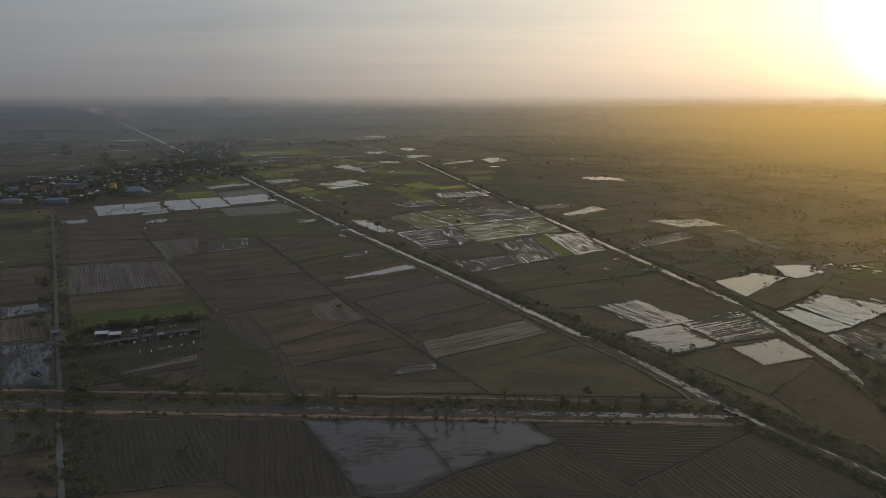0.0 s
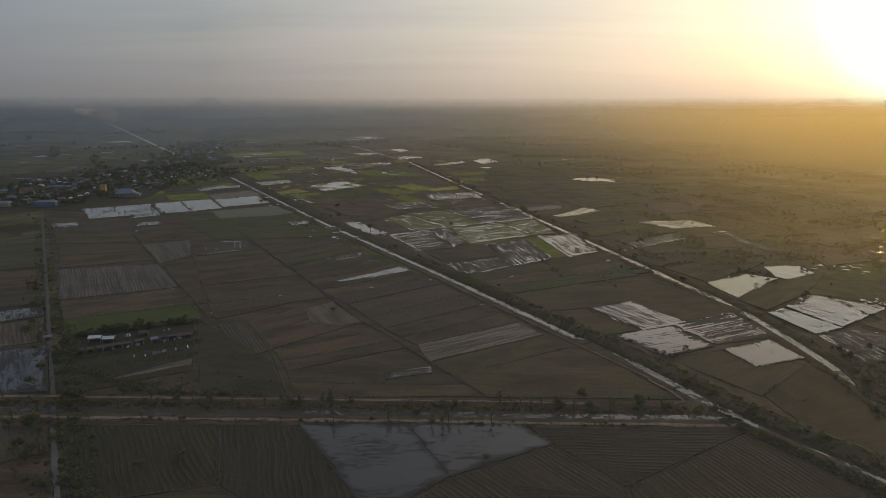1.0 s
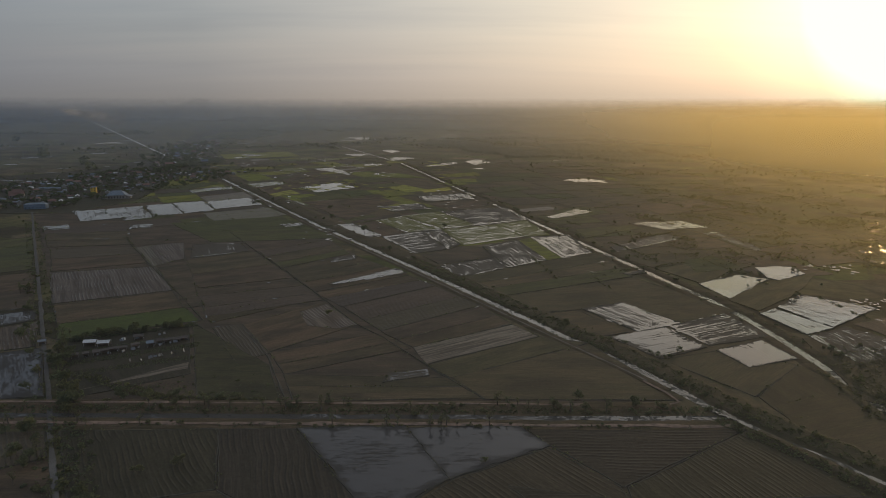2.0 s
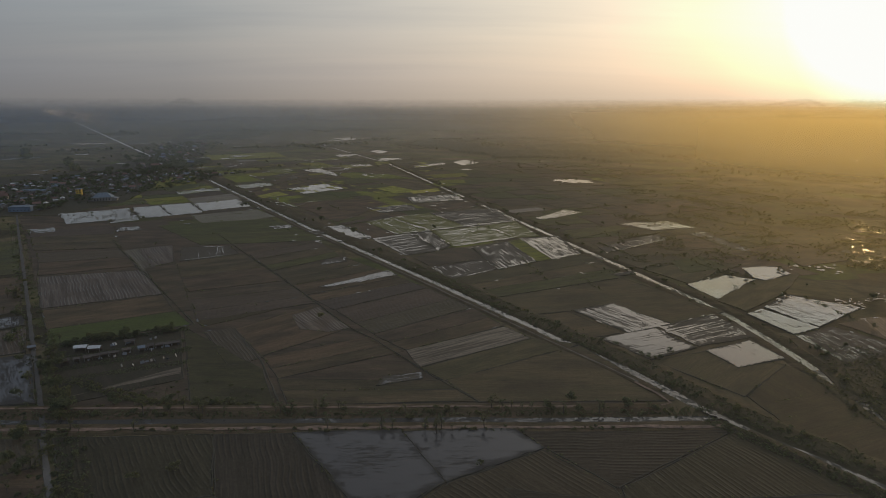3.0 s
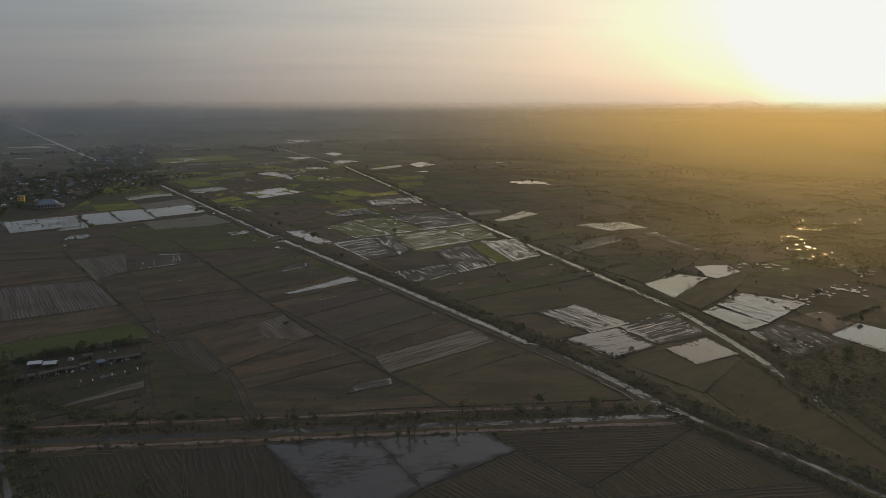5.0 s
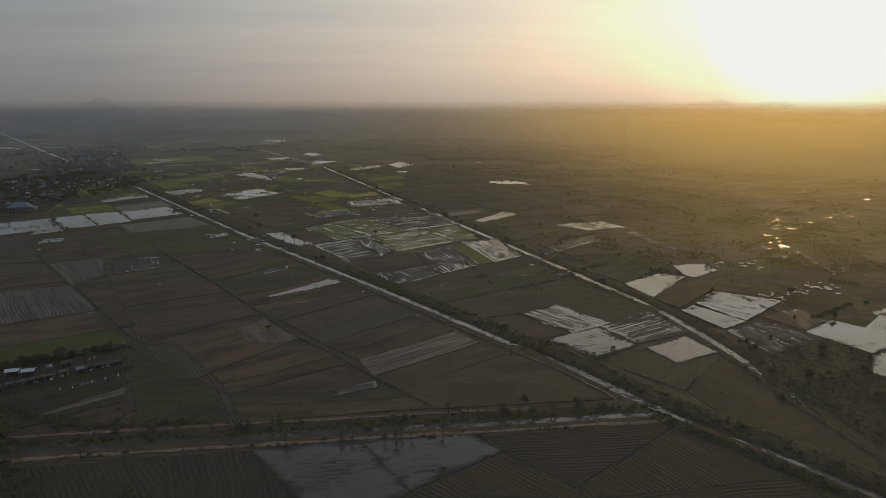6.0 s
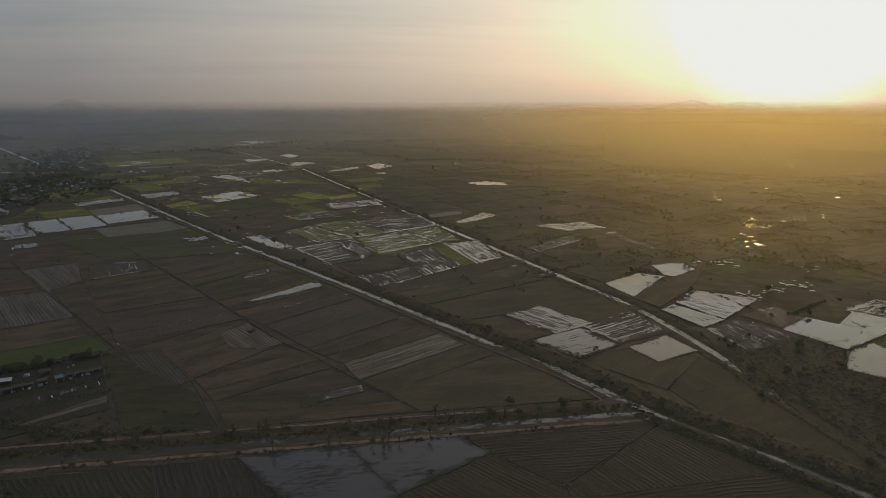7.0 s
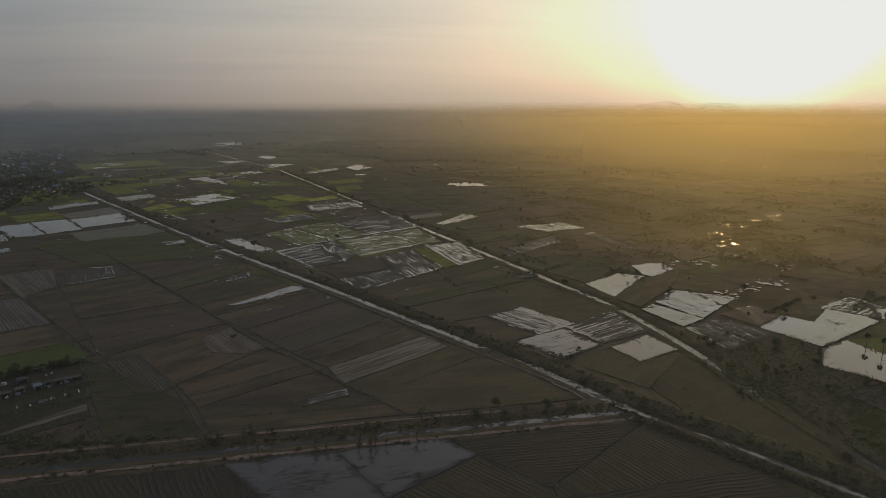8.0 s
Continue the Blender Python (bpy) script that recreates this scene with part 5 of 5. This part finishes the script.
def far_wood(x, y, wide, deep, seed):
    """A closed stand of trees far off: an uneven leafy canopy with a ragged outline."""
    n, m = 34, 22
    rng = random.Random(seed)
    bm = bmesh.new()
    grid = []
    for j in range(m + 1):
        row = []
        for i in range(n + 1):
            u, v = i / n * 2 - 1, j / m * 2 - 1
            px, py = x + u * wide * 1.6 + rng.uniform(-2, 2), y + v * deep * 1.6 + rng.uniform(-2, 2)
            edge = 1.0 - math.hypot(u, v) + 0.55 * noise.noise((px * 0.012, py * 0.006, seed))
            h = 0.0 if edge < 0.12 else 2.2 + 2.6 * rng.random() + 1.5 * noise.noise((px * 0.03, py * 0.03, seed + 5))
            row.append((bm.verts.new((px, py, max(0.0, h))), h))
        grid.append(row)
    for a, b in zip(grid, grid[1:]):
        for i in range(n):
            q = (a[i], a[i + 1], b[i + 1], b[i])
            if any(h > 0 for _, h in q):
                bm.faces.new([v for v, _ in q])
    for v in [v for v in bm.verts if not v.link_faces]:
        bm.verts.remove(v)
    tagged(link("wood", bm, M["leaf"]), "dark stand of trees far across the plain", "wood", "far woods", kind="stuff")


for k, spec in enumerate(((189, 1635, 60, 90), (302, 1479, 70, 80), (456, 1713, 80, 120), (117, 1877, 60, 150), (471, 1392, 80, 90), (-651, 2485, 80, 200), (-429, 1282, 40, 50), (675, 1617, 90, 120))):
    far_wood(*spec, 60 + k)
wood_rng = random.Random(90)
for k in range(26):
    # long belts of trees towards the horizon
    d, a = (wood_rng.uniform(1700, 4200), radians(wood_rng.uniform(6, 50))) if k < 18 else (wood_rng.uniform(3000, 4200), radians(wood_rng.uniform(-16, 4)))
    far_wood(d * math.sin(a), d * math.cos(a), d * wood_rng.uniform(0.03, 0.12), d * wood_rng.uniform(0.02, 0.06), 100 + k)


def field_margins():
    """Weeds, thin ditches and puddles along the edges of the fields, each kind as one mass."""
    rng = random.Random(14)
    weeds, water, shoots = bmesh.new(), bmesh.new(), bmesh.new()

    def sliver(bm, c, d, length, width, z):
        side = Vector((-d.y, d.x))
        ring, n = [], 9
        for i in range(n):
            a = 2 * math.pi * i / n
            r = rng.uniform(0.55, 1.3)
            q = c + d * math.cos(a) * r * length / 2 + side * math.sin(a) * r * width / 2
            ring.append(bm.verts.new((q.x, q.y, z)))
        bm.faces.new(ring)

    for k, (a, b, kind, z) in enumerate(EDGES[25:]):
        d = b - a
        if (a + b).length / 2 > 1150 or d.length < 4:
            continue
        far = max(1.0, (a + b).length / 800)
        d.normalize()
        side = Vector((-d.y, d.x))
        wet = kind in LEVEL
        for i in range(int((b - a).length / (1.1 * far))):
            g = noise.noise((k * 7.7, i * 0.06, 0))
            q = a + d * (i + rng.random()) * 1.1 * far
            if g > 0.0 and rng.random() < 0.42:
                s = rng.uniform(0.18, 0.5) * far * (1.0 + max(0, g))
                o = q + side * rng.gauss(0, 0.35)
                leaf_cloud(weeds, (o.x, o.y, z + s * 0.3), s, 4, rng, s * 0.7)
            elif g < -0.22 and q.y > 300 and rng.random() < (0.5 if wet else 0.03):
                o = q + side * rng.gauss(0, 0.9)
                sliver(water, o, d, rng.uniform(1.5, 6) * far, rng.uniform(0.5, 1.7) * far, z + 0.03 + 0.0003 * (i % 60))
    # puddles and shoots lie in streaks inside the wet land
    for k in range(900):
        y = rng.uniform(420, 1500)
        x = rng.uniform(30 - y * 0.30, 170 - y * 0.1)
        g = noise.noise((x * 0.012, y * 0.006, 4))
        turn = radians(rng.choice((-60, -62, 28)) + rng.uniform(-5, 5))
        d = Vector((math.cos(turn), math.sin(turn)))
        f = max(1.0, y / 600)
        if g > 0.26:
            sliver(water, Vector((x, y)), d, rng.uniform(2, 7) * f, rng.uniform(1.0, 3.4) * f, 0.57 + 0.0004 * (k % 50))
        elif g < -0.3 and y > 650:
            sliver(shoots, Vector((x, y)), d, rng.uniform(5, 16) * f, rng.uniform(2.0, 7.0) * f, 0.55 + 0.0004 * (k % 50))
    tagged(link("weeds", weeds, M["leaf_olive"]), "tufts of olive weeds along the field bunds", "weeds", kind="stuff")
    ob = link("puddles", water, M["flood"])
    ob.color = (0.57, 0, 0, 1)
    tagged(ob, "thin puddles and ditches between the fields", "puddles", kind="stuff")
    tagged(link("rice_shoots", shoots, M["greengold"]), "streaks of bright young rice in wet land", "rice", kind="stuff")


field_margins()


def hedges():
    """Low ragged growth along far bunds and in damp hollows, as one mass."""
    rng = random.Random(8)
    bm = bmesh.new()

    def tuft(px, py, z, r, size):
        if not in_pond(px, py):
            leaf_cloud(bm, (px, py, z), r, 7, rng, size)

    for k in range(120):
        d, a = rng.uniform(400, 1300), radians(rng.uniform(11, 52))
        x, y, t = d * math.sin(a), d * math.cos(a), radians(rng.choice((-58, 32, 15, 100)) + rng.uniform(-8, 8))
        run, s = rng.uniform(15, 70), rng.uniform(0.5, 1.1)
        for q in range(int(run / (s * 0.9))):
            if noise.noise((k * 3.3, q * 0.25, 0)) < -0.12:
                continue
            f = q * s * 0.9
            tuft(x + math.cos(t) * f + rng.gauss(0, 1.2), y + math.sin(t) * f + rng.gauss(0, 1.2), s * 0.4, s * rng.uniform(0.6, 1.4), s * 0.6)
    for k in range(190):
        d, a = rng.uniform(530, 1250), radians(rng.uniform(17, 52))
        x, y, w = d * math.sin(a), d * math.cos(a), rng.uniform(5, 18)
        for q in range(int(w * 1.6)):
            s = rng.uniform(0.5, 1.6)
            tuft(x + rng.gauss(0, w * 0.5), y + rng.gauss(0, w * 0.6), s * 0.5, s * rng.uniform(0.7, 1.4), s * 0.6)
    for k in range(44):
        d, a = rng.uniform(500, 950), radians(rng.uniform(20, 52))
        x, y, w = d * math.sin(a), d * math.cos(a), rng.uniform(9, 24)
        for q in range(int(w * 10)):
            s = rng.uniform(0.4, 1.15)
            px, py = x + rng.gauss(0, w * 0.6), y + rng.gauss(0, w * 0.9)
            if noise.noise((px * 0.05, py * 0.05, k)) > -0.15:
                tuft(px, py, s * 0.5, s * rng.uniform(0.7, 1.3), s * 0.55)
    tagged(link("hedges", bm, M["leaf_olive"]), "ragged olive hedges and weeds along far bunds", "hedges", kind="stuff")


hedges()


# ---- the village ----
def gable_roof(bm, l, w, eave, rise, over=0.6, thick=0.15):
    """Two slopes with thickness and overhang; the ridge runs along x."""
    x0, x1, h = -l / 2 - over, l / 2 + over, w / 2 + over
    for s in (-1, 1):
        drop = rise * over / (w / 2)
        pts = [(x0, s * h, eave - drop), (x1, s * h, eave - drop), (x1, 0, eave + rise), (x0, 0, eave + rise)]
        a = [bm.verts.new(p) for p in pts]
        b = [bm.verts.new((p[0], p[1], p[2] + thick)) for p in pts]
        bm.faces.new(a)
        bm.faces.new(b[::-1])
        for i in range(4):
            k = (i + 1) % 4
            bm.faces.new((a[i], a[k], b[k], b[i]))


def hip_roof(bm, l, w, eave, rise, over=0.8, top=0.45):
    x, y = l / 2 + over, w / 2 + over
    tx = max(0.3, l / 2 * top)
    lo = [bm.verts.new(p) for p in ((-x, -y, eave), (x, -y, eave), (x, y, eave), (-x, y, eave))]
    hi = [bm.verts.new((-tx, 0, eave + rise)), bm.verts.new((tx, 0, eave + rise))]
    bm.faces.new(lo[::-1])
    bm.faces.new((lo[0], lo[1], hi[1], hi[0]))
    bm.faces.new((lo[1], lo[2], hi[1]))
    bm.faces.new((lo[2], lo[3], hi[0], hi[1]))
    bm.faces.new((lo[3], lo[0], hi[0]))


def gable_walls(bm, l, w, eave, rise):
    box(bm, -l / 2, l / 2, -w / 2, w / 2, -0.2, eave)
    for x in (-l / 2, l / 2 - 0.2):
        v = [bm.verts.new(p) for p in ((x, -w / 2, eave), (x, w / 2, eave), (x, 0, eave + rise * 0.97), (x + 0.2, -w / 2, eave), (x + 0.2, w / 2, eave), (x + 0.2, 0, eave + rise * 0.97))]
        bm.faces.new((v[0], v[1], v[2]))
        bm.faces.new((v[5], v[4], v[3]))
        bm.faces.new((v[1], v[4], v[5], v[2]))
        bm.faces.new((v[0], v[2], v[5], v[3]))


def make_house(l, w, eave, rise, wall, roof, label, windows=3):
    ob = holder("house", pose(0, 0, -900))
    bm = bmesh.new()
    gable_walls(bm, l, w, eave, rise)
    part("wall", bm, M[wall], ob)
    bm = bmesh.new()
    gable_roof(bm, l, w, eave, rise)
    part("roof", bm, M[roof], ob)
    bm = bmesh.new()
    box(bm, -0.5, 0.5, -w / 2 - 0.06, -w / 2 + 0.02, 0, 2.0)
    part("door", bm, M["opening"], ob)
    for i in range(windows):
        for s in (-1, 1):
            x = -l / 2 + l * (i + 0.5) / windows
            if abs(x) < 0.9 and s < 0:
                continue
            bm = bmesh.new()
            y = s * w / 2
            box(bm, x - 0.5, x + 0.5, y - 0.05, y + 0.05, eave * 0.42, eave * 0.78)
            part("window", bm, M["opening"], ob)
    return tagged(ob, label, "house", "houses of the village")


HOUSES = [
    make_house(10, 7, 4.2, 2.2, "wall_wood", "roof_zinc", "wooden village house with a grey zinc roof"),
    make_house(12, 8, 4.6, 2.4, "wall_cream", "roof_blue", "cream house with a blue metal roof"),
    make_house(9, 6.5, 4.0, 2.4, "wall_wood", "roof_rust", "wooden house with a rusty sheet roof"),
    make_house(13, 8, 5.0, 2.8, "wall_cream", "roof_red", "plastered house with a red tiled roof", 4),
    make_house(8, 5, 2.8, 1.4, "wall_wood", "roof_zinc", "small shed with a zinc roof", 2),
    make_house(14, 7, 3.4, 1.6, "wall_cream", "roof_white", "low house with a pale metal roof", 4),
]


def village():
    rng = random.Random(11)
    spots = []

    def free(x, y, gap=8.5):
        if any((x - a) ** 2 + (y - b) ** 2 < gap * gap for a, b in spots):
            return False
        spots.append((x, y))
        return True

    for s in ((-375, 794), (-502, 804), (-427, 842), (-429, 717)):
        spots.append(s)
        spots.append((s[0] + 9, s[1]))
        spots.append((s[0] - 9, s[1]))
    made = 0
    while made < 230:
        u, v = rng.random(), rng.random()
        # the settled strip runs beside the road towards the far junction
        x = -640 + 230 * u + v * 120
        y = 745 - 30 * u + v * 390
        if x > -395 and y < 770 or not free(x, y):
            continue
        h = copy_thing(rng.choice(HOUSES), pose(x, y, 0, 0, 0, rng.choice((28, 118, 30, 120, 35)) + rng.uniform(-6, 6)))
        k = rng.uniform(0.38, 0.72)
        h.scale = (k, k, k)
        made += 1
    made = 0
    while made < 46:
        f = rng.random()
        x, y = -471 - 169 * f + rng.gauss(0, 28), 1211 + 730 * f + rng.gauss(0, 20)
        if free(x, y, 16):
            copy_thing(rng.choice(HOUSES), pose(x, y, 0, 0, 0, rng.choice((13, 103)) + rng.uniform(-6, 6)))
            made += 1
    for _ in range(900):
        u, v = rng.random(), rng.random()
        x, y = -650 + 250 * u + v * 130, 740 - 30 * u + v * 420
        if not (x > -395 and y < 775):
            plant(TREES[G_VILLAGE], x, y, 0.0, 0.4, 0.95)
    for _ in range(260):
        f = rng.random()
        plant(TREES[G_VILLAGE], -440 - 190 * f + rng.gauss(0, 40), 1080 + 830 * f + rng.gauss(0, 30), 0.0, 0.8, 1.6)


village()


def hall():
    """The large grey-blue hall at the village edge, with a raised middle roof and low wings."""
    ob = holder("hall", pose(-375, 796, 0, 0, 0, 12))
    bm = bmesh.new()
    box(bm, -13, 13, -8, 8, -0.2, 6)
    part("wall", bm, M["wall_cream"], ob)
    bm = bmesh.new()
    hip_roof(bm, 26, 16, 6, 6.5, 1.2, 0.5)
    part("roof", bm, M["roof_blue"], ob, "grey-blue hipped metal roof")
    for s in (-1, 1):
        bm = bmesh.new()
        box(bm, s * 16 - 4, s * 16 + 4, -6, 6, -0.2, 3.6)
        wing = part("wing", bm, M["wall_cream"], ob)
        bm = bmesh.new()
        v = [bm.verts.new(p) for p in ((s * 13, -7, 5.4), (s * 21.5, -7, 3.6), (s * 21.5, 7, 3.6), (s * 13, 7, 5.4))]
        w = [bm.verts.new(q.co + Vector((0, 0, 0.2))) for q in v]
        bm.faces.new(v[::-1]), bm.faces.new(w)
        for i in range(4):
            bm.faces.new((v[i], v[(i + 1) % 4], w[(i + 1) % 4], w[i]))
        bmesh.ops.recalc_face_normals(bm, faces=bm.faces[:])
        part("roof", bm, M["roof_zinc"], wing)
    for i in range(6):
        bm = bmesh.new()
        box(bm, -11 + 4 * i, -9 + 4 * i, -8.06, -7.95, 1.2, 4.4)
        part("window", bm, M["opening"], ob)
    ob.scale = (0.8, 0.8, 0.8)
    tagged(ob, "large hall with a grey-blue hipped roof beside flooded fields", "hall")


def temple():
    """The red-roofed building with stepped gables."""
    ob = holder("temple", pose(-502, 806, 0, 0, 0, 20))
    bm = bmesh.new()
    gable_walls(bm, 20, 11, 5.5, 6)
    part("wall", bm, M["wall_cream"], ob)
    bm = bmesh.new()
    gable_roof(bm, 20, 11, 5.5, 6, 1.0, 0.25)
    part("roof", bm, M["roof_red"], ob, "steep red tiled roof")
    bm = bmesh.new()
    gable_roof(bm, 11, 8, 8.6, 5.4, 0.6, 0.25)
    part("roof", bm, M["roof_red"], ob, "raised red upper roof")
    for i in range(5):
        bm = bmesh.new()
        box(bm, -8.8 + 4 * i, -7.2 + 4 * i, -5.56, -5.45, 1.0, 4.0)
        part("window", bm, M["opening"], ob)
    ob.scale = (0.75, 0.75, 0.75)
    tagged(ob, "temple hall with steep stepped red roofs", "temple")


def block(name, x, y, turn, l, w, h, wall, roof, label, cat, storeys):
    ob = holder(name, pose(x, y, 0, 0, 0, turn))
    bm = bmesh.new()
    box(bm, -l / 2, l / 2, -w / 2, w / 2, -0.2, h)
    part("wall", bm, M[wall], ob)
    bm = bmesh.new()
    hip_roof(bm, l, w, h, w * 0.18, 0.6, 0.7)
    part("roof", bm, M[roof], ob)
    n = max(2, int(l / 3.2))
    for k in range(storeys):
        for i in range(n):
            bm = bmesh.new()
            cx, z = -l / 2 + l * (i + 0.5) / n, 1.0 + k * h / storeys
            box(bm, cx - 0.6, cx + 0.6, -w / 2 - 0.06, -w / 2 + 0.05, z, z + 1.4)
            part("window", bm, M["opening"], ob)
    tagged(ob, label, cat)


hall()
temple()
block("building", -427, 845, 12, 6.5, 6, 8, "wall_yellow", "roof_zinc", "tall bright yellow plastered building in the village", "building", 3)
block("school", -429, 719, 8, 22, 8, 5.5, "wall_blue", "roof_blue", "long blue painted school with a blue roof", "school", 1)
block("school", -478, 717, 8, 20, 8, 5.0, "wall_cream", "roof_blue", "long cream school with a blue roof", "school", 1)


# ---- the farmyard by the road ----
def shed(x, y, turn, l, w, eave, rise, roof, label):
    ob = holder("shed", pose(x, y, 0.15, 0, 0, turn))
    bm = bmesh.new()
    gable_roof(bm, l, w, eave, rise, 0.4, 0.1)
    part("roof", bm, M[roof], ob)
    n = max(2, int(l / 3.5) + 1)
    for i in range(n):
        for s in (-1, 1):
            bm = bmesh.new()
            px = -l / 2 + l * i / (n - 1)
            box(bm, px - 0.09, px + 0.09, s * w / 2 - 0.09, s * w / 2 + 0.09, -0.2, eave)
            part("post", bm, M["wall_cream"], ob)
    bm = bmesh.new()
    box(bm, -l / 2, l / 2, w / 2 - 0.2, w / 2 - 0.05, -0.2, eave * 0.8)
    part("wall", bm, M["wall_wood"], ob)
    tagged(ob, label, "shed", "farm sheds")


shed(-163, 298, 8, 5.2, 3.2, 2.2, 0.7, "roof_white", "small open shed with a white metal roof")
shed(-156, 297, 8, 5, 3.2, 2.2, 0.7, "roof_white", "small open shed with a white metal roof")
shed(-133.5, 295.5, 25, 2.6, 3.4, 2.4, 0.6, "roof_blue", "small shed with a blue metal roof")
shed_rng = random.Random(21)
for k in range(13):
    # low pens and lean-tos in one uneven row
    f = (k + shed_rng.uniform(-0.25, 0.25)) / 12
    if abs(f - 0.62) < 0.04:
        continue
    shed(-162 + 42 * f, 282.5 + 22 * f + shed_rng.uniform(-0.8, 0.8), 27 + shed_rng.uniform(-6, 6), shed_rng.uniform(2.2, 3.6), shed_rng.uniform(1.8, 3.0), shed_rng.uniform(1.3, 2.0), shed_rng.uniform(0.3, 0.7),
         "roof_rust", "small low pen with a dark rusty sheet roof")
shed(-143, 305.5, 18, 4, 2.6, 2.0, 0.6, "roof_rust", "open farm shed with a dark sheet roof")


def clutter(x, y, seed):
    """A pale bent sheet or board leaning on a short post."""
    rng = random.Random(seed)
    ob = holder("board", pose(x, y, 0.15, 0, 0, rng.uniform(0, 180)))
    l, h = rng.uniform(0.4, 1.1), rng.uniform(0.7, 1.5)
    bm = bmesh.new()
    v = [bm.verts.new(p) for p in ((-l, 0, 0), (l, 0.1, 0), (l * 0.9, 0.5, h), (-l, 0.45, h * 0.9))]
    w = [bm.verts.new(q.co + Vector((0, 0.06, 0.02))) for q in v]
    bm.faces.new(v), bm.faces.new(w[::-1])
    for i in range(4):
        bm.faces.new((v[i], w[i], w[(i + 1) % 4], v[(i + 1) % 4]))
    part("panel", bm, M["roof_white" if rng.random() < 0.2 else "roof_zinc"], ob)
    bm = bmesh.new()
    tube(bm, (0, 0.55, -0.15), (0, 0.62, h), 0.05, 0.04, 5)
    part("post", bm, M["wall_wood"], ob)
    tagged(ob, "pale weathered board propped up in a farmyard", "board", "boards in the farmyard")


for k in range(18):
    f = shed_rng.random()
    clutter(-160 + 42 * f, 280.5 + 22 * f + shed_rng.gauss(0, 0.6), 300 + k)
for k in range(9):
    f = shed_rng.random()
    clutter(-143 + 30 * f, 272.5 + 15 * f + shed_rng.gauss(0, 0.8), 340 + k)
for k in range(7):
    f = shed_rng.random()
    clutter(-152 + 20 * f, 302 + 10 * f + shed_rng.gauss(0, 1.0), 370 + k)
shed(-187, 300, 20, 3, 2.4, 2.0, 0.5, "roof_zinc", "small grey-roofed hut beside the earth road")
field("mud", (-147, 245), (-106, 268), (-108, 275), (-125, 262), (-140, 249), bunds=False)
for _ in range(46):
    f = plant_rng.random()
    plant(TREES[G_FIELD], -178 + 56 * f + plant_rng.gauss(0, 2), 304 + 22 * f + plant_rng.gauss(0, 2.5), 0.1, 0.35, 0.65)
scrub(((-168, 272), (-112, 297)), 1500, 0, 3.2, 0.1, 0.36)
scrub(((-165, 260), (-108, 281)), 1300, 0, 2.8, 0.1, 0.34)
scrub(((-172, 286), (-118, 309)), 900, 0, 2.4, 0.1, 0.36)
scrub(((-180, 303), (-122, 326)), 260, 0, 3.0, 0.1, 0.8)
scrub(((-118, 250), (-66, 246)), 260, 4, 10, 0.0, 0.45)
grove(-120, -66, 240, 262, BUSHES, 12, 0.1, 0.3, 0.7)
grove(-178, -160, 262, 296, TREES[G_FIELD], 12, 0.1, 0.5, 0.8)
grove(-156, -126, 178, 214, TREES[G_FIELD], 12, 0.0, 0.4, 0.8)
grove(-128, -112, 176, 206, BUSHES, 14, 0.0, 0.6, 1.3)
scrub(((-129, 214), (-115.5, 193), (-102.5, 168)), 260, 0, 5.0, 0.0, 0.7)
scrub(((-150.5, 262.5), (-106.5, 239.5), (-64.5, 233.5)), 500, 0, 3.0, 0.0, 0.8, mat="leaf_olive")


def settle_plants():
    """The nearest trees and bushes become things of their own; the many behind them one mass of growth."""
    PLANTED.sort(key=lambda p: p[1].translation.length)
    left, verts, faces, slots, mats = {"bush": 295, "tree": 295, "palm_tree": 50}, [], [], [], []
    for m, at, size in PLANTED:
        kind = m.name.split(".")[0]
        if left[kind] > 0:
            left[kind] -= 1
            ob = copy_thing(m, at)
            ob.scale = size
            continue
        full = at @ Matrix.Diagonal((*size, 1))
        for o in (m, *m.children):
            if o.type != "MESH":
                continue
            mat = o.data.materials[0]
            if mat not in mats:
                mats.append(mat)
            base = len(verts)
            verts.extend((full @ v.co)[:] for v in o.data.vertices)
            for p in o.data.polygons:
                faces.append([base + k for k in p.vertices])
                slots.append(mats.index(mat))
    me = bpy.data.meshes.new("tree_belt")
    me.from_pydata(verts, [], faces)
    for mat in mats:
        me.materials.append(mat)
    me.polygons.foreach_set("material_index", slots)
    tagged(new("tree_belt", me), "dark trees and bushes round the village and across the open fields", "trees", kind="stuff")


settle_plants()
# the models that were copied are taken away
for model in [*BUSHES, *PALMS, *SLENDER, *HOUSES, *(t for g in TREES.values() for t in g)]:
    for o in (*model.children_recursive, model):
        bpy.data.objects.remove(o)
